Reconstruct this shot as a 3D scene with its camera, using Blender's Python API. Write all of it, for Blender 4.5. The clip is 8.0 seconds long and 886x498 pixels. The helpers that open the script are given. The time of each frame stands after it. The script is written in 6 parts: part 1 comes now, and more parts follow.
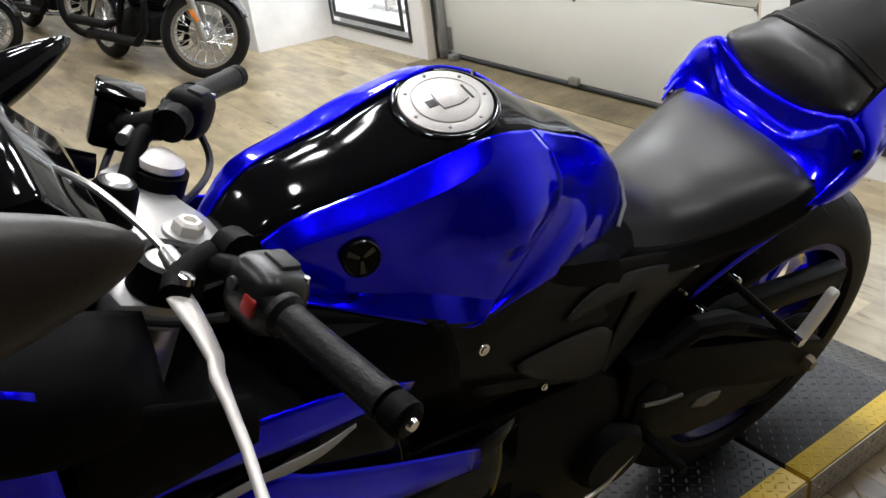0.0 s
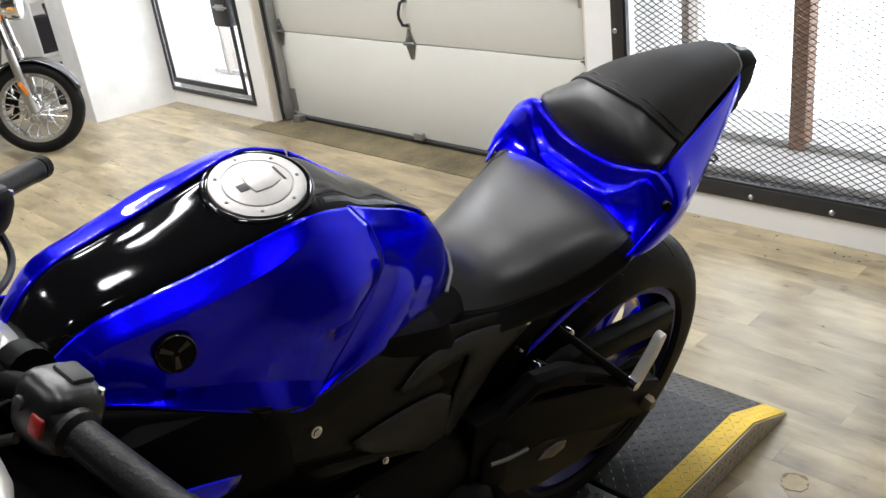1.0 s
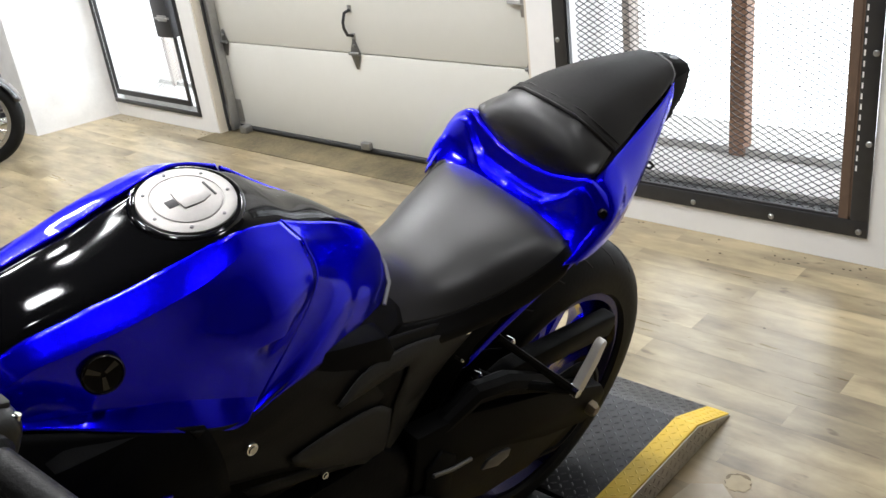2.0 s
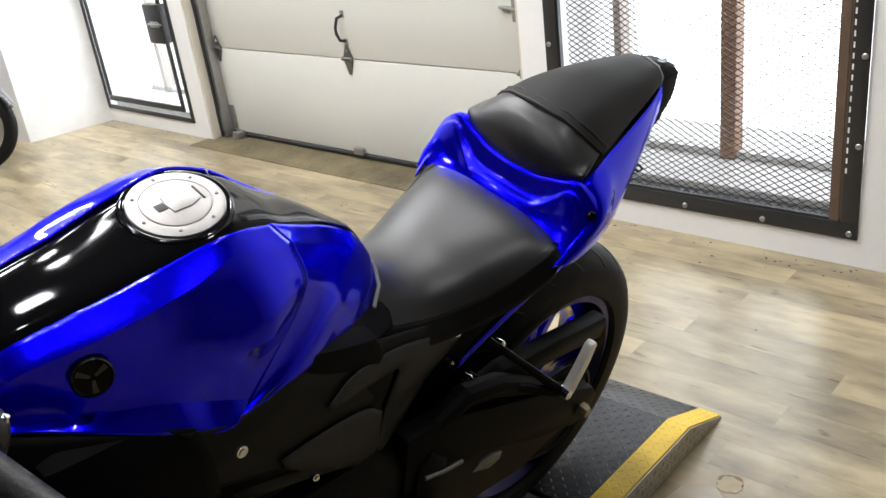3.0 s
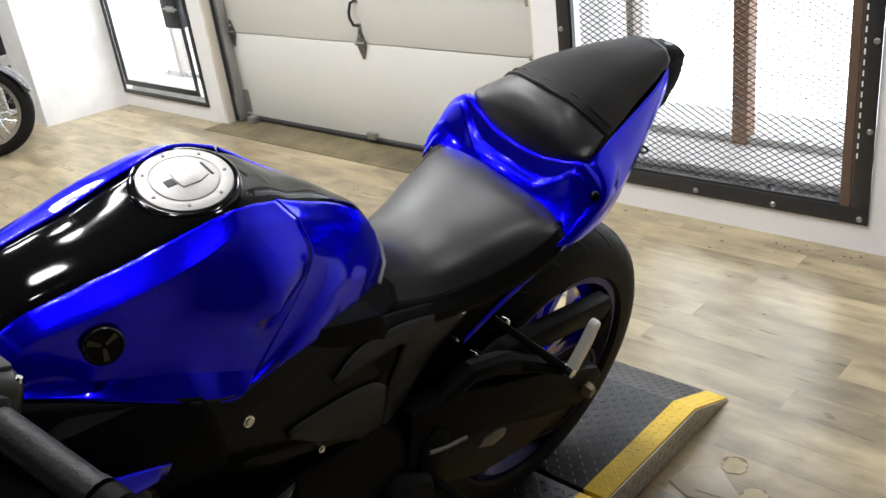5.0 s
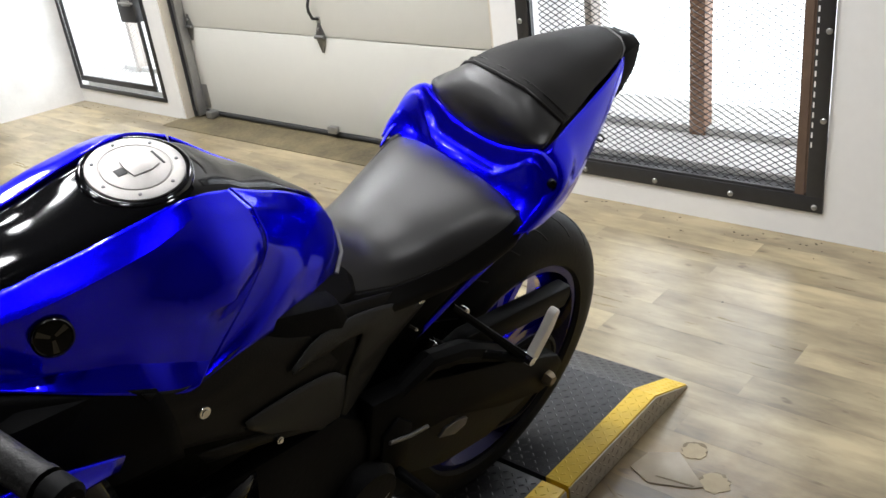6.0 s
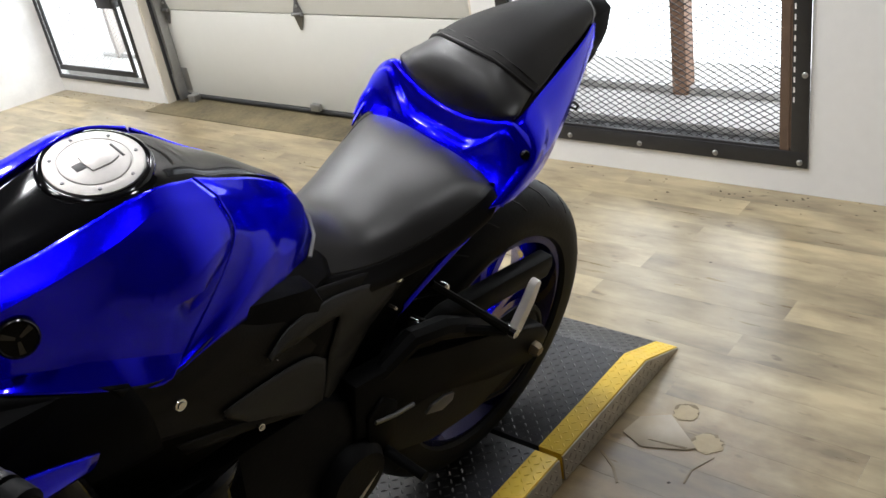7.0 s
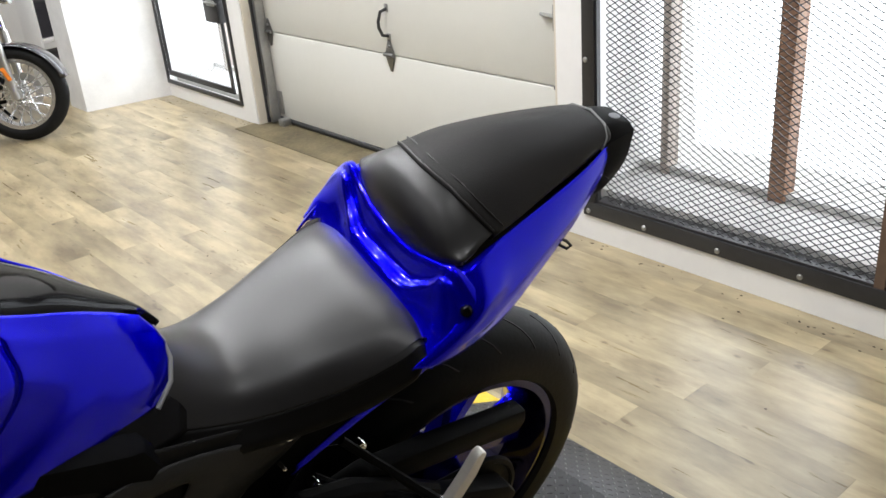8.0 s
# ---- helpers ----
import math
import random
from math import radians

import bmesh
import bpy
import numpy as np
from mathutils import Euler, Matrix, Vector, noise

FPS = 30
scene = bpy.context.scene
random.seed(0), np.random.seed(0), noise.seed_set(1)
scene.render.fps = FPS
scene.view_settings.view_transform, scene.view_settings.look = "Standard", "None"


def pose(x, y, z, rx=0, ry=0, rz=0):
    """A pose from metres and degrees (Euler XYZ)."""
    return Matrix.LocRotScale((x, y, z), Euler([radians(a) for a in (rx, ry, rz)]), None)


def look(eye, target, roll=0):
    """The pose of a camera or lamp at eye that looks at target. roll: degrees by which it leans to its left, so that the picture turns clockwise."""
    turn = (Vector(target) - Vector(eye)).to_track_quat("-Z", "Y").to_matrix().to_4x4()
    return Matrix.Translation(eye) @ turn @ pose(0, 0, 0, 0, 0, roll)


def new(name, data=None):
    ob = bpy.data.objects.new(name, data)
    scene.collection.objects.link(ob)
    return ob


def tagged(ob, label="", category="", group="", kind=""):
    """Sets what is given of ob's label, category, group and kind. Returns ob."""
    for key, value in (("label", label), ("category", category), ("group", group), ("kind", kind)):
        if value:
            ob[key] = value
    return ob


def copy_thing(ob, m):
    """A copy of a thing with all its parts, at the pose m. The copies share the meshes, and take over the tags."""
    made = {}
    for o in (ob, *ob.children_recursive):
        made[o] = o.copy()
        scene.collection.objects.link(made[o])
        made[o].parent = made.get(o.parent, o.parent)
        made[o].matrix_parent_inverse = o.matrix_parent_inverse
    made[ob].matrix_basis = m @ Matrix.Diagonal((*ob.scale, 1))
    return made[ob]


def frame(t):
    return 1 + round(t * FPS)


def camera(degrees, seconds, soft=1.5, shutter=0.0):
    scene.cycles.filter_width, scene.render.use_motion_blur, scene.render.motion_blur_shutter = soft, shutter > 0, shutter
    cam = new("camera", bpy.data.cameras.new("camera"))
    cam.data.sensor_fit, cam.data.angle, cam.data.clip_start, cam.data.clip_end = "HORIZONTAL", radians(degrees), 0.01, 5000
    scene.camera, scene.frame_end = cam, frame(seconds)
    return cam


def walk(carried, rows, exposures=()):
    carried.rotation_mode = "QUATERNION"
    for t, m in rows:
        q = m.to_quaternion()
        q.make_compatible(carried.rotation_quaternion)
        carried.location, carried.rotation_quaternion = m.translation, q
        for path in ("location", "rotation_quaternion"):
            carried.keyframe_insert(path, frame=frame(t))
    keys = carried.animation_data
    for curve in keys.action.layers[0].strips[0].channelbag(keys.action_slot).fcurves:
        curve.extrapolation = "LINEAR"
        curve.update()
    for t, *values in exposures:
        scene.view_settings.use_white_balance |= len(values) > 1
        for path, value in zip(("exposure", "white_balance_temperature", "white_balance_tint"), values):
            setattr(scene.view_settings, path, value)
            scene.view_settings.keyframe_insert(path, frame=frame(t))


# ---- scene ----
cam = camera(52.1, 8.0)
PATH = [
    (0, (0.12, 0.086, 1.279), (1.069, 1.598, 0.378), -7.6),
    (0.2, (0.132, 0.086, 1.282), (1.148, 1.564, 0.397), -8.1),
    (0.5, (0.144, 0.08, 1.292), (1.231, 1.521, 0.431), -8.2),
    (1, (0.165, 0.065, 1.296), (1.377, 1.419, 0.46), -7.7),
    (1.5, (0.173, 0.056, 1.297), (1.445, 1.353, 0.46), -7.2),
    (2, (0.181, 0.052, 1.297), (1.469, 1.336, 0.465), -7.4),
    (3.5, (0.18, 0.035, 1.296), (1.483, 1.311, 0.473), -7.6),
    (4, (0.18, 0.029, 1.294), (1.477, 1.307, 0.466), -8.0),
    (4.5, (0.176, 0.027, 1.289), (1.46, 1.305, 0.443), -7.5),
    (4.7, (0.171, 0.023, 1.294), (1.436, 1.324, 0.453), -7.7),
    (6, (0.175, 0.01, 1.283), (1.489, 1.246, 0.42), -7.4),
    (6.2, (0.175, 0.009, 1.282), (1.510, 1.224, 0.420), -7.1),
    (6.5, (0.174, 0.001, 1.28), (1.541, 1.157, 0.388), -6.0),
    (6.7, (0.180, 0.007, 1.271), (1.564, 1.151, 0.391), -6.5),
    (6.9, (0.181, 0.009, 1.282), (1.478, 1.23, 0.373), -9.9),
    (7, (0.202, -0.004, 1.282), (1.494, 1.214, 0.361), -10.3),
    (7.2, (0.264, -0.021, 1.289), (1.571, 1.216, 0.416), -10.0),
    (7.3, (0.305, -0.034, 1.291), (1.593, 1.239, 0.441), -9.0),
    (7.4, (0.344, -0.048, 1.295), (1.626, 1.240, 0.460), -7.4),
    (7.5, (0.383, -0.05, 1.295), (1.676, 1.232, 0.467), -6.2),
    (7.7, (0.451, -0.044, 1.304), (1.679, 1.306, 0.484), -7.9),
    (7.8, (0.487, -0.029, 1.297), (1.711, 1.338, 0.503), -7.6),
    (7.9, (0.521, -0.015, 1.292), (1.711, 1.369, 0.476), -6.3),
    (8, (0.564, 0.012, 1.288), (1.701, 1.431, 0.454), -4.9),
]
EXPOSURES = [(0, -0.71), (0.5, -0.66), (1, -0.61), (2, -0.56), (3.5, -0.51), (4.5, -0.61), (6, -0.56), (7, -0.61), (7.3, -0.51), (7.5, -0.46), (8, -0.56)]
walk(cam, [(t, look(eye, target, roll)) for t, eye, target, roll in PATH], EXPOSURES)

# ---------- brightness of the lights ----------
W_CAGE, W_GATE, W_LAMP, W_TUBE, LAMP_GLOW = 38.0, 62.0, 6.0, 26.0, 150.0
LAMPS = [(0.25, 0.30), (1.5, -0.25), (0.55, 1.30), (0.95, 1.90), (1.05, 2.50), (0.85, 3.00), (1.9, 1.2), (1.5, 3.5), (1.9, 4.4), (-1.0, 1.3), (-1.0, 2.7)]
# Unseen tube fittings, added to brighten the seat and the far floor.
FILL_TUBES = [(1.3, 5.0), (0.6, 7.2), (1.8, 2.4)]

# ---------- light ----------
world = bpy.data.worlds.new("world")
scene.world = world
world.use_nodes = True
wn = world.node_tree
sky = wn.nodes.new("ShaderNodeTexSky")
sky.sky_type, sky.sun_disc = "NISHITA", False
sky.sun_elevation, sky.sun_rotation = radians(40), radians(70)
wn.nodes["Background"].inputs["Strength"].default_value = 0.12
wn.links.new(sky.outputs["Color"], wn.nodes["Background"].inputs["Color"])

WALL_X = 2.70       # inner face of the wall with the roller door
ROOM = (-3.6, 2.70, -3.2, 8.6, 2.9)   # x0, x1, y0, y1, ceiling height


# ---------- materials ----------
def mat(name, colour, rough=0.5, metal=0.0, coat=0.0, grain=0.0, scale=20.0, bump=0.0, spec=0.5, emit=None, strength=0.0, var=0.0, random_value=0.0, coord="Object"):
    """A Principled material with two scales of noise in colour and relief."""
    m = bpy.data.materials.new(name)
    m.use_nodes = True
    nt = m.node_tree
    b = nt.nodes["Principled BSDF"]
    b.inputs["Base Color"].default_value = (*colour, 1)
    b.inputs["Roughness"].default_value = rough
    b.inputs["Metallic"].default_value = metal
    b.inputs["Coat Weight"].default_value = coat
    b.inputs["Coat Roughness"].default_value = 0.03
    b.inputs["Specular IOR Level"].default_value = spec
    if emit:
        b.inputs["Emission Color"].default_value = (*emit, 1)
        b.inputs["Emission Strength"].default_value = strength
    if grain or bump or var or random_value:
        tc = nt.nodes.new("ShaderNodeTexCoord")
        fine = nt.nodes.new("ShaderNodeTexNoise")
        fine.inputs["Scale"].default_value, fine.inputs["Detail"].default_value = scale, 6
        broad = nt.nodes.new("ShaderNodeTexNoise")
        broad.inputs["Scale"].default_value, broad.inputs["Detail"].default_value = scale / 12, 3
        nt.links.new(tc.outputs[coord], fine.inputs["Vector"])
        nt.links.new(tc.outputs[coord], broad.inputs["Vector"])
        add = nt.nodes.new("ShaderNodeMath")
        add.operation = "MULTIPLY_ADD"
        nt.links.new(fine.outputs["Fac"], add.inputs[0])
        add.inputs[1].default_value = grain
        mul = nt.nodes.new("ShaderNodeMath")
        mul.operation = "MULTIPLY"
        nt.links.new(broad.outputs["Fac"], mul.inputs[0])
        mul.inputs[1].default_value = var
        nt.links.new(mul.outputs[0], add.inputs[2])
        val = nt.nodes.new("ShaderNodeMath")
        val.operation = "ADD"
        nt.links.new(add.outputs[0], val.inputs[0])
        val.inputs[1].default_value = 1 - 0.5 * (grain + var)
        last = val.outputs[0]
        if random_value:
            info = nt.nodes.new("ShaderNodeObjectInfo")
            r = nt.nodes.new("ShaderNodeMath")
            r.operation = "MULTIPLY_ADD"
            nt.links.new(info.outputs["Random"], r.inputs[0])
            r.inputs[1].default_value, r.inputs[2].default_value = random_value, 1 - random_value / 2
            s = nt.nodes.new("ShaderNodeMath")
            s.operation = "MULTIPLY"
            nt.links.new(last, s.inputs[0])
            nt.links.new(r.outputs[0], s.inputs[1])
            last = s.outputs[0]
        hsv = nt.nodes.new("ShaderNodeHueSaturation")
        hsv.inputs["Color"].default_value = (*colour, 1)
        nt.links.new(last, hsv.inputs["Value"])
        nt.links.new(hsv.outputs["Color"], b.inputs["Base Color"])
        if bump:
            bp = nt.nodes.new("ShaderNodeBump")
            bp.inputs["Strength"].default_value = bump
            bp.inputs["Distance"].default_value = 0.002
            nt.links.new(fine.outputs["Fac"], bp.inputs["Height"])
            nt.links.new(bp.outputs["Normal"], b.inputs["Normal"])
    return m


def wood_floor_material():
    """Vinyl plank: tan boards with grey-brown grain along their length, each board its own tone."""
    m = bpy.data.materials.new("vinyl_plank")
    m.use_nodes = True
    nt = m.node_tree
    b = nt.nodes["Principled BSDF"]
    tc = nt.nodes.new("ShaderNodeTexCoord")
    info = nt.nodes.new("ShaderNodeObjectInfo")
    geo = nt.nodes.new("ShaderNodeNewGeometry")
    rnd = nt.nodes.new("ShaderNodeMath")
    rnd.operation = "ADD"
    nt.links.new(info.outputs["Random"], rnd.inputs[0])
    nt.links.new(geo.outputs["Random Per Island"], rnd.inputs[1])
    shift = nt.nodes.new("ShaderNodeCombineXYZ")
    big = nt.nodes.new("ShaderNodeMath")
    big.operation = "MULTIPLY"
    big.inputs[1].default_value = 37.0
    nt.links.new(rnd.outputs[0], big.inputs[0])
    for k in "XYZ":
        nt.links.new(big.outputs[0], shift.inputs[k])
    addv = nt.nodes.new("ShaderNodeVectorMath")
    nt.links.new(tc.outputs["Object"], addv.inputs[0])
    nt.links.new(shift.outputs[0], addv.inputs[1])

    def streaks(sx, sy, detail, low, high):
        mp = nt.nodes.new("ShaderNodeMapping")
        mp.inputs["Scale"].default_value = (sx, sy, 1)
        nt.links.new(addv.outputs[0], mp.inputs["Vector"])
        n = nt.nodes.new("ShaderNodeTexNoise")
        n.inputs["Scale"].default_value, n.inputs["Detail"].default_value, n.inputs["Roughness"].default_value = 1.0, detail, 0.6
        nt.links.new(mp.outputs[0], n.inputs["Vector"])
        mr = nt.nodes.new("ShaderNodeMapRange")
        mr.inputs["From Min"].default_value, mr.inputs["From Max"].default_value = low, high
        nt.links.new(n.outputs["Fac"], mr.inputs["Value"])
        return mr.outputs[0]

    broad = streaks(11, 3.2, 5, 0.31, 0.68)
    fine = streaks(48, 3.6, 6, 0.3, 0.72)
    base = nt.nodes.new("ShaderNodeMix")
    base.data_type = "RGBA"
    base.inputs[6].default_value = (*PLANK_DARK, 1)
    base.inputs[7].default_value = (*PLANK_LIGHT, 1)
    nt.links.new(broad, base.inputs[0])
    grain = nt.nodes.new("ShaderNodeMix")
    grain.data_type, grain.blend_type = "RGBA", "MULTIPLY"
    grain.inputs[0].default_value = 0.26
    ramp = nt.nodes.new("ShaderNodeValToRGB")
    ramp.color_ramp.elements[0].color = (0.60, 0.57, 0.54, 1)
    ramp.color_ramp.elements[1].color = (1.1, 1.08, 1.05, 1)
    nt.links.new(fine, ramp.inputs[0])
    nt.links.new(base.outputs[2], grain.inputs[6])
    nt.links.new(ramp.outputs[0], grain.inputs[7])
    hsv = nt.nodes.new("ShaderNodeHueSaturation")
    tone = nt.nodes.new("ShaderNodeMapRange")
    tone.inputs["To Min"].default_value, tone.inputs["To Max"].default_value = 0.80, 1.14
    fr = nt.nodes.new("ShaderNodeMath")
    fr.operation = "FRACT"
    nt.links.new(rnd.outputs[0], fr.inputs[0])
    nt.links.new(fr.outputs[0], tone.inputs["Value"])
    nt.links.new(tone.outputs[0], hsv.inputs["Value"])
    # small brown knots
    knot = nt.nodes.new("ShaderNodeMix")
    knot.data_type, knot.blend_type = "RGBA", "MULTIPLY"
    knot.inputs[7].default_value = (0.50, 0.44, 0.38, 1)
    nt.links.new(streaks(30, 12, 2, 0.66, 0.76), knot.inputs[0])
    nt.links.new(grain.outputs[2], knot.inputs[6])
    # brown stain where the boards are torn
    away = nt.nodes.new("ShaderNodeVectorMath")
    away.operation = "DISTANCE"
    away.inputs[1].default_value = (1.42, 0.68, 0.0)
    nt.links.new(geo.outputs["Position"], away.inputs[0])
    blot = nt.nodes.new("ShaderNodeTexNoise")
    blot.inputs["Scale"].default_value, blot.inputs["Detail"].default_value = 14.0, 5
    nt.links.new(geo.outputs["Position"], blot.inputs["Vector"])
    wob = nt.nodes.new("ShaderNodeMath")
    wob.operation = "MULTIPLY_ADD"
    wob.inputs[1].default_value = -0.34
    nt.links.new(blot.outputs["Fac"], wob.inputs[0])
    nt.links.new(away.outputs["Value"], wob.inputs[2])
    near = nt.nodes.new("ShaderNodeMapRange")
    near.inputs["From Min"].default_value, near.inputs["From Max"].default_value = 0.20, -0.04
    nt.links.new(wob.outputs[0], near.inputs["Value"])
    stain = nt.nodes.new("ShaderNodeMix")
    stain.data_type, stain.blend_type = "RGBA", "MULTIPLY"
    stain.inputs[7].default_value = (0.52, 0.44, 0.34, 1)
    nt.links.new(near.outputs[0], stain.inputs[0])
    nt.links.new(knot.outputs[2], stain.inputs[6])
    nt.links.new(stain.outputs[2], hsv.inputs["Color"])
    nt.links.new(hsv.outputs["Color"], b.inputs["Base Color"])
    rough = nt.nodes.new("ShaderNodeMapRange")
    rough.inputs["To Min"].default_value, rough.inputs["To Max"].default_value = 0.27, 0.33
    b.inputs["Specular IOR Level"].default_value = 1.0
    nt.links.new(fine, rough.inputs["Value"])
    nt.links.new(rough.outputs[0], b.inputs["Roughness"])
    bp = nt.nodes.new("ShaderNodeBump")
    bp.inputs["Strength"].default_value, bp.inputs["Distance"].default_value = 0.05, 0.0010
    nt.links.new(fine, bp.inputs["Height"])
    nt.links.new(bp.outputs["Normal"], b.inputs["Normal"])
    return m


PLANK_DARK, PLANK_LIGHT = (0.158, 0.120, 0.068), (0.455, 0.374, 0.225)
M_PLANK = wood_floor_material()
M_WALL = mat("white_wall_paint", (0.82, 0.81, 0.79), 0.6, grain=0.06, var=0.05, scale=30, bump=0.12)
# For the unseen walls: kept dark to cut light bounced onto the bike.
M_DARKWALL = mat("dark_brown_wall", (0.07, 0.06, 0.05), 0.7, grain=0.1, var=0.2, scale=10)
M_JAMB = mat("cream_trim_paint", (0.66, 0.60, 0.50), 0.5, grain=0.08, var=0.06, scale=25, bump=0.08)
M_DOOR = mat("cream_steel_door", (0.66, 0.655, 0.605), 0.45, grain=0.04, var=0.06, scale=18, bump=0.05)
M_CEIL = mat("dark_ceiling_paint", (0.035, 0.035, 0.037), 0.8, grain=0.05, var=0.05, scale=12)
M_BLACKSTEEL = mat("black_painted_steel", (0.022, 0.022, 0.024), 0.42, grain=0.5, var=0.4, scale=40, bump=0.15)
M_RUST = mat("brown_primed_steel", (0.12, 0.075, 0.05), 0.6, grain=0.5, var=0.4, scale=35, bump=0.2)
M_MESH = mat("black_mesh_steel", (0.03, 0.03, 0.032), 0.4, metal=0.3)
M_GALV = mat("galvanised_steel", (0.38, 0.38, 0.37), 0.42, metal=0.85, grain=0.3, var=0.2, scale=60, bump=0.1)
M_RUBBER = mat("black_rubber", (0.02, 0.02, 0.02), 0.6, grain=0.3, var=0.3, scale=60, bump=0.1)
M_CONCRETE = mat("stained_concrete", (0.135, 0.108, 0.058), 0.65, grain=1.0, var=2.2, scale=60, bump=0.5)
M_SILL = mat("weathered_sill", (0.55, 0.54, 0.52), 0.8, grain=0.5, var=0.6, scale=30, bump=0.4)
M_POST = mat("brown_timber", (0.30, 0.165, 0.10), 0.6, grain=0.3, var=0.3, scale=30, bump=0.2)
M_TREAD = mat("black_tread_plate", (0.028, 0.028, 0.03), 0.38, metal=0.2, grain=0.5, var=0.5, scale=30, bump=0.2)
M_TREADTOP = mat("worn_tread_studs", (0.12, 0.12, 0.122), 0.3, metal=0.5, grain=0.5, var=0.5, scale=50)
M_YELLOW = mat("yellow_safety_paint", (0.70, 0.47, 0.035), 0.5, grain=0.4, var=0.75, scale=22, bump=0.25)
M_ALU = mat("tread_plate_aluminium", (0.46, 0.43, 0.37), 0.38, metal=0.8, grain=0.5, var=0.5, scale=40, bump=0.3)
M_LAMPBODY = mat("white_lamp_body", (0.7, 0.7, 0.69), 0.5)
M_SKYGLOW = mat("bright_daylight", (1, 1, 1), 0.9, emit=(0.96, 0.98, 1.0), strength=1.9)


# ---------- mesh helpers ----------
def bm_box(x0, x1, y0, y1, z0, z1, bevel=0.0, into=None):
    bm = into or bmesh.new()
    vs = [bm.verts.new((x, y, z)) for x in (x0, x1) for y in (y0, y1) for z in (z0, z1)]
    fs = [bm.faces.new([vs[i] for i in q]) for q in ((0, 1, 3, 2), (4, 6, 7, 5), (0, 4, 5, 1), (2, 3, 7, 6), (0, 2, 6, 4), (1, 5, 7, 3))]
    if bevel:
        es = {e for f in fs for e in f.edges}
        bmesh.ops.bevel(bm, geom=list(es), offset=bevel, segments=2, profile=0.5, affect="EDGES")
    return bm


def bm_tube(points, radius, segs=10, into=None, caps=True, closed=False):
    """A round tube along a list of points; radius is a number or one for each point."""
    bm = into or bmesh.new()
    pts = [Vector(p) for p in points]
    n = len(pts)
    rad = radius if isinstance(radius, (list, tuple)) else [radius] * n
    rings, side = [], None
    for i, p in enumerate(pts):
        if closed:
            d = pts[(i + 1) % n] - pts[i - 1]
        else:
            d = pts[min(i + 1, n - 1)] - pts[max(i - 1, 0)]
        d.normalize()
        if side is None:
            side = d.orthogonal().normalized()
        side = (side - d * side.dot(d)).normalized()
        up = d.cross(side)
        rings.append([bm.verts.new(p + rad[i] * (math.cos(a) * side + math.sin(a) * up)) for a in (2 * math.pi * k / segs for k in range(segs))])
    for i in range(n if closed else n - 1):
        a, b = rings[i], rings[(i + 1) % n]
        for k in range(segs):
            bm.faces.new((a[k], a[(k + 1) % segs], b[(k + 1) % segs], b[k]))
    if caps and not closed:
        bm.faces.new(rings[0][::-1])
        bm.faces.new(rings[-1])
    return bm


def bm_lathe(profile, segs=32, axis="Z", centre=(0, 0, 0), into=None, closed=False, caps=True):
    """Turns a profile of (radius, along) pairs round an axis through centre."""
    bm = into or bmesh.new()
    c = Vector(centre)
    rings = []
    for r, h in profile:
        ring = []
        for k in range(segs):
            a = 2 * math.pi * k / segs
            u, v = r * math.cos(a), r * math.sin(a)
            ring.append(bm.verts.new(c + Vector({"X": (h, u, v), "Y": (u, h, v), "Z": (u, v, h)}[axis])))
        rings.append(ring)
    m = len(rings)
    for i in range(m if closed else m - 1):
        a, b = rings[i], rings[(i + 1) % m]
        for k in range(segs):
            bm.faces.new((a[k], a[(k + 1) % segs], b[(k + 1) % segs], b[k]))
    if caps and not closed:
        for ring, rev in ((rings[0], True), (rings[-1], False)):
            if (ring[0].co - ring[segs // 2].co).length > 1e-6:
                bm.faces.new(ring[::-1] if rev else ring)
    bmesh.ops.remove_doubles(bm, verts=bm.verts, dist=1e-6)
    bmesh.ops.recalc_face_normals(bm, faces=bm.faces)
    return bm


def bm_prism(outline, depth, axis="Z", at=0.0, bevel=0.0, into=None):
    """An outline of (a, b) pairs pushed out along an axis from at to at + depth. X: (y, z); Y: (x, z); Z: (x, y)."""
    bm = into or bmesh.new()

    def place(a, b, c):
        return {"X": (c, a, b), "Y": (a, c, b), "Z": (a, b, c)}[axis]
    lo = [bm.verts.new(place(a, b, at)) for a, b in outline]
    hi = [bm.verts.new(place(a, b, at + depth)) for a, b in outline]
    k = len(lo)
    fs = [bm.faces.new(lo[::-1]), bm.faces.new(hi)]
    for i in range(k):
        fs.append(bm.faces.new((lo[i], lo[(i + 1) % k], hi[(i + 1) % k], hi[i])))
    bmesh.ops.recalc_face_normals(bm, faces=fs)
    if bevel:
        es = {e for f in fs for e in f.edges}
        bmesh.ops.bevel(bm, geom=list(es), offset=bevel, segments=2, profile=0.5, affect="EDGES")
    return bm


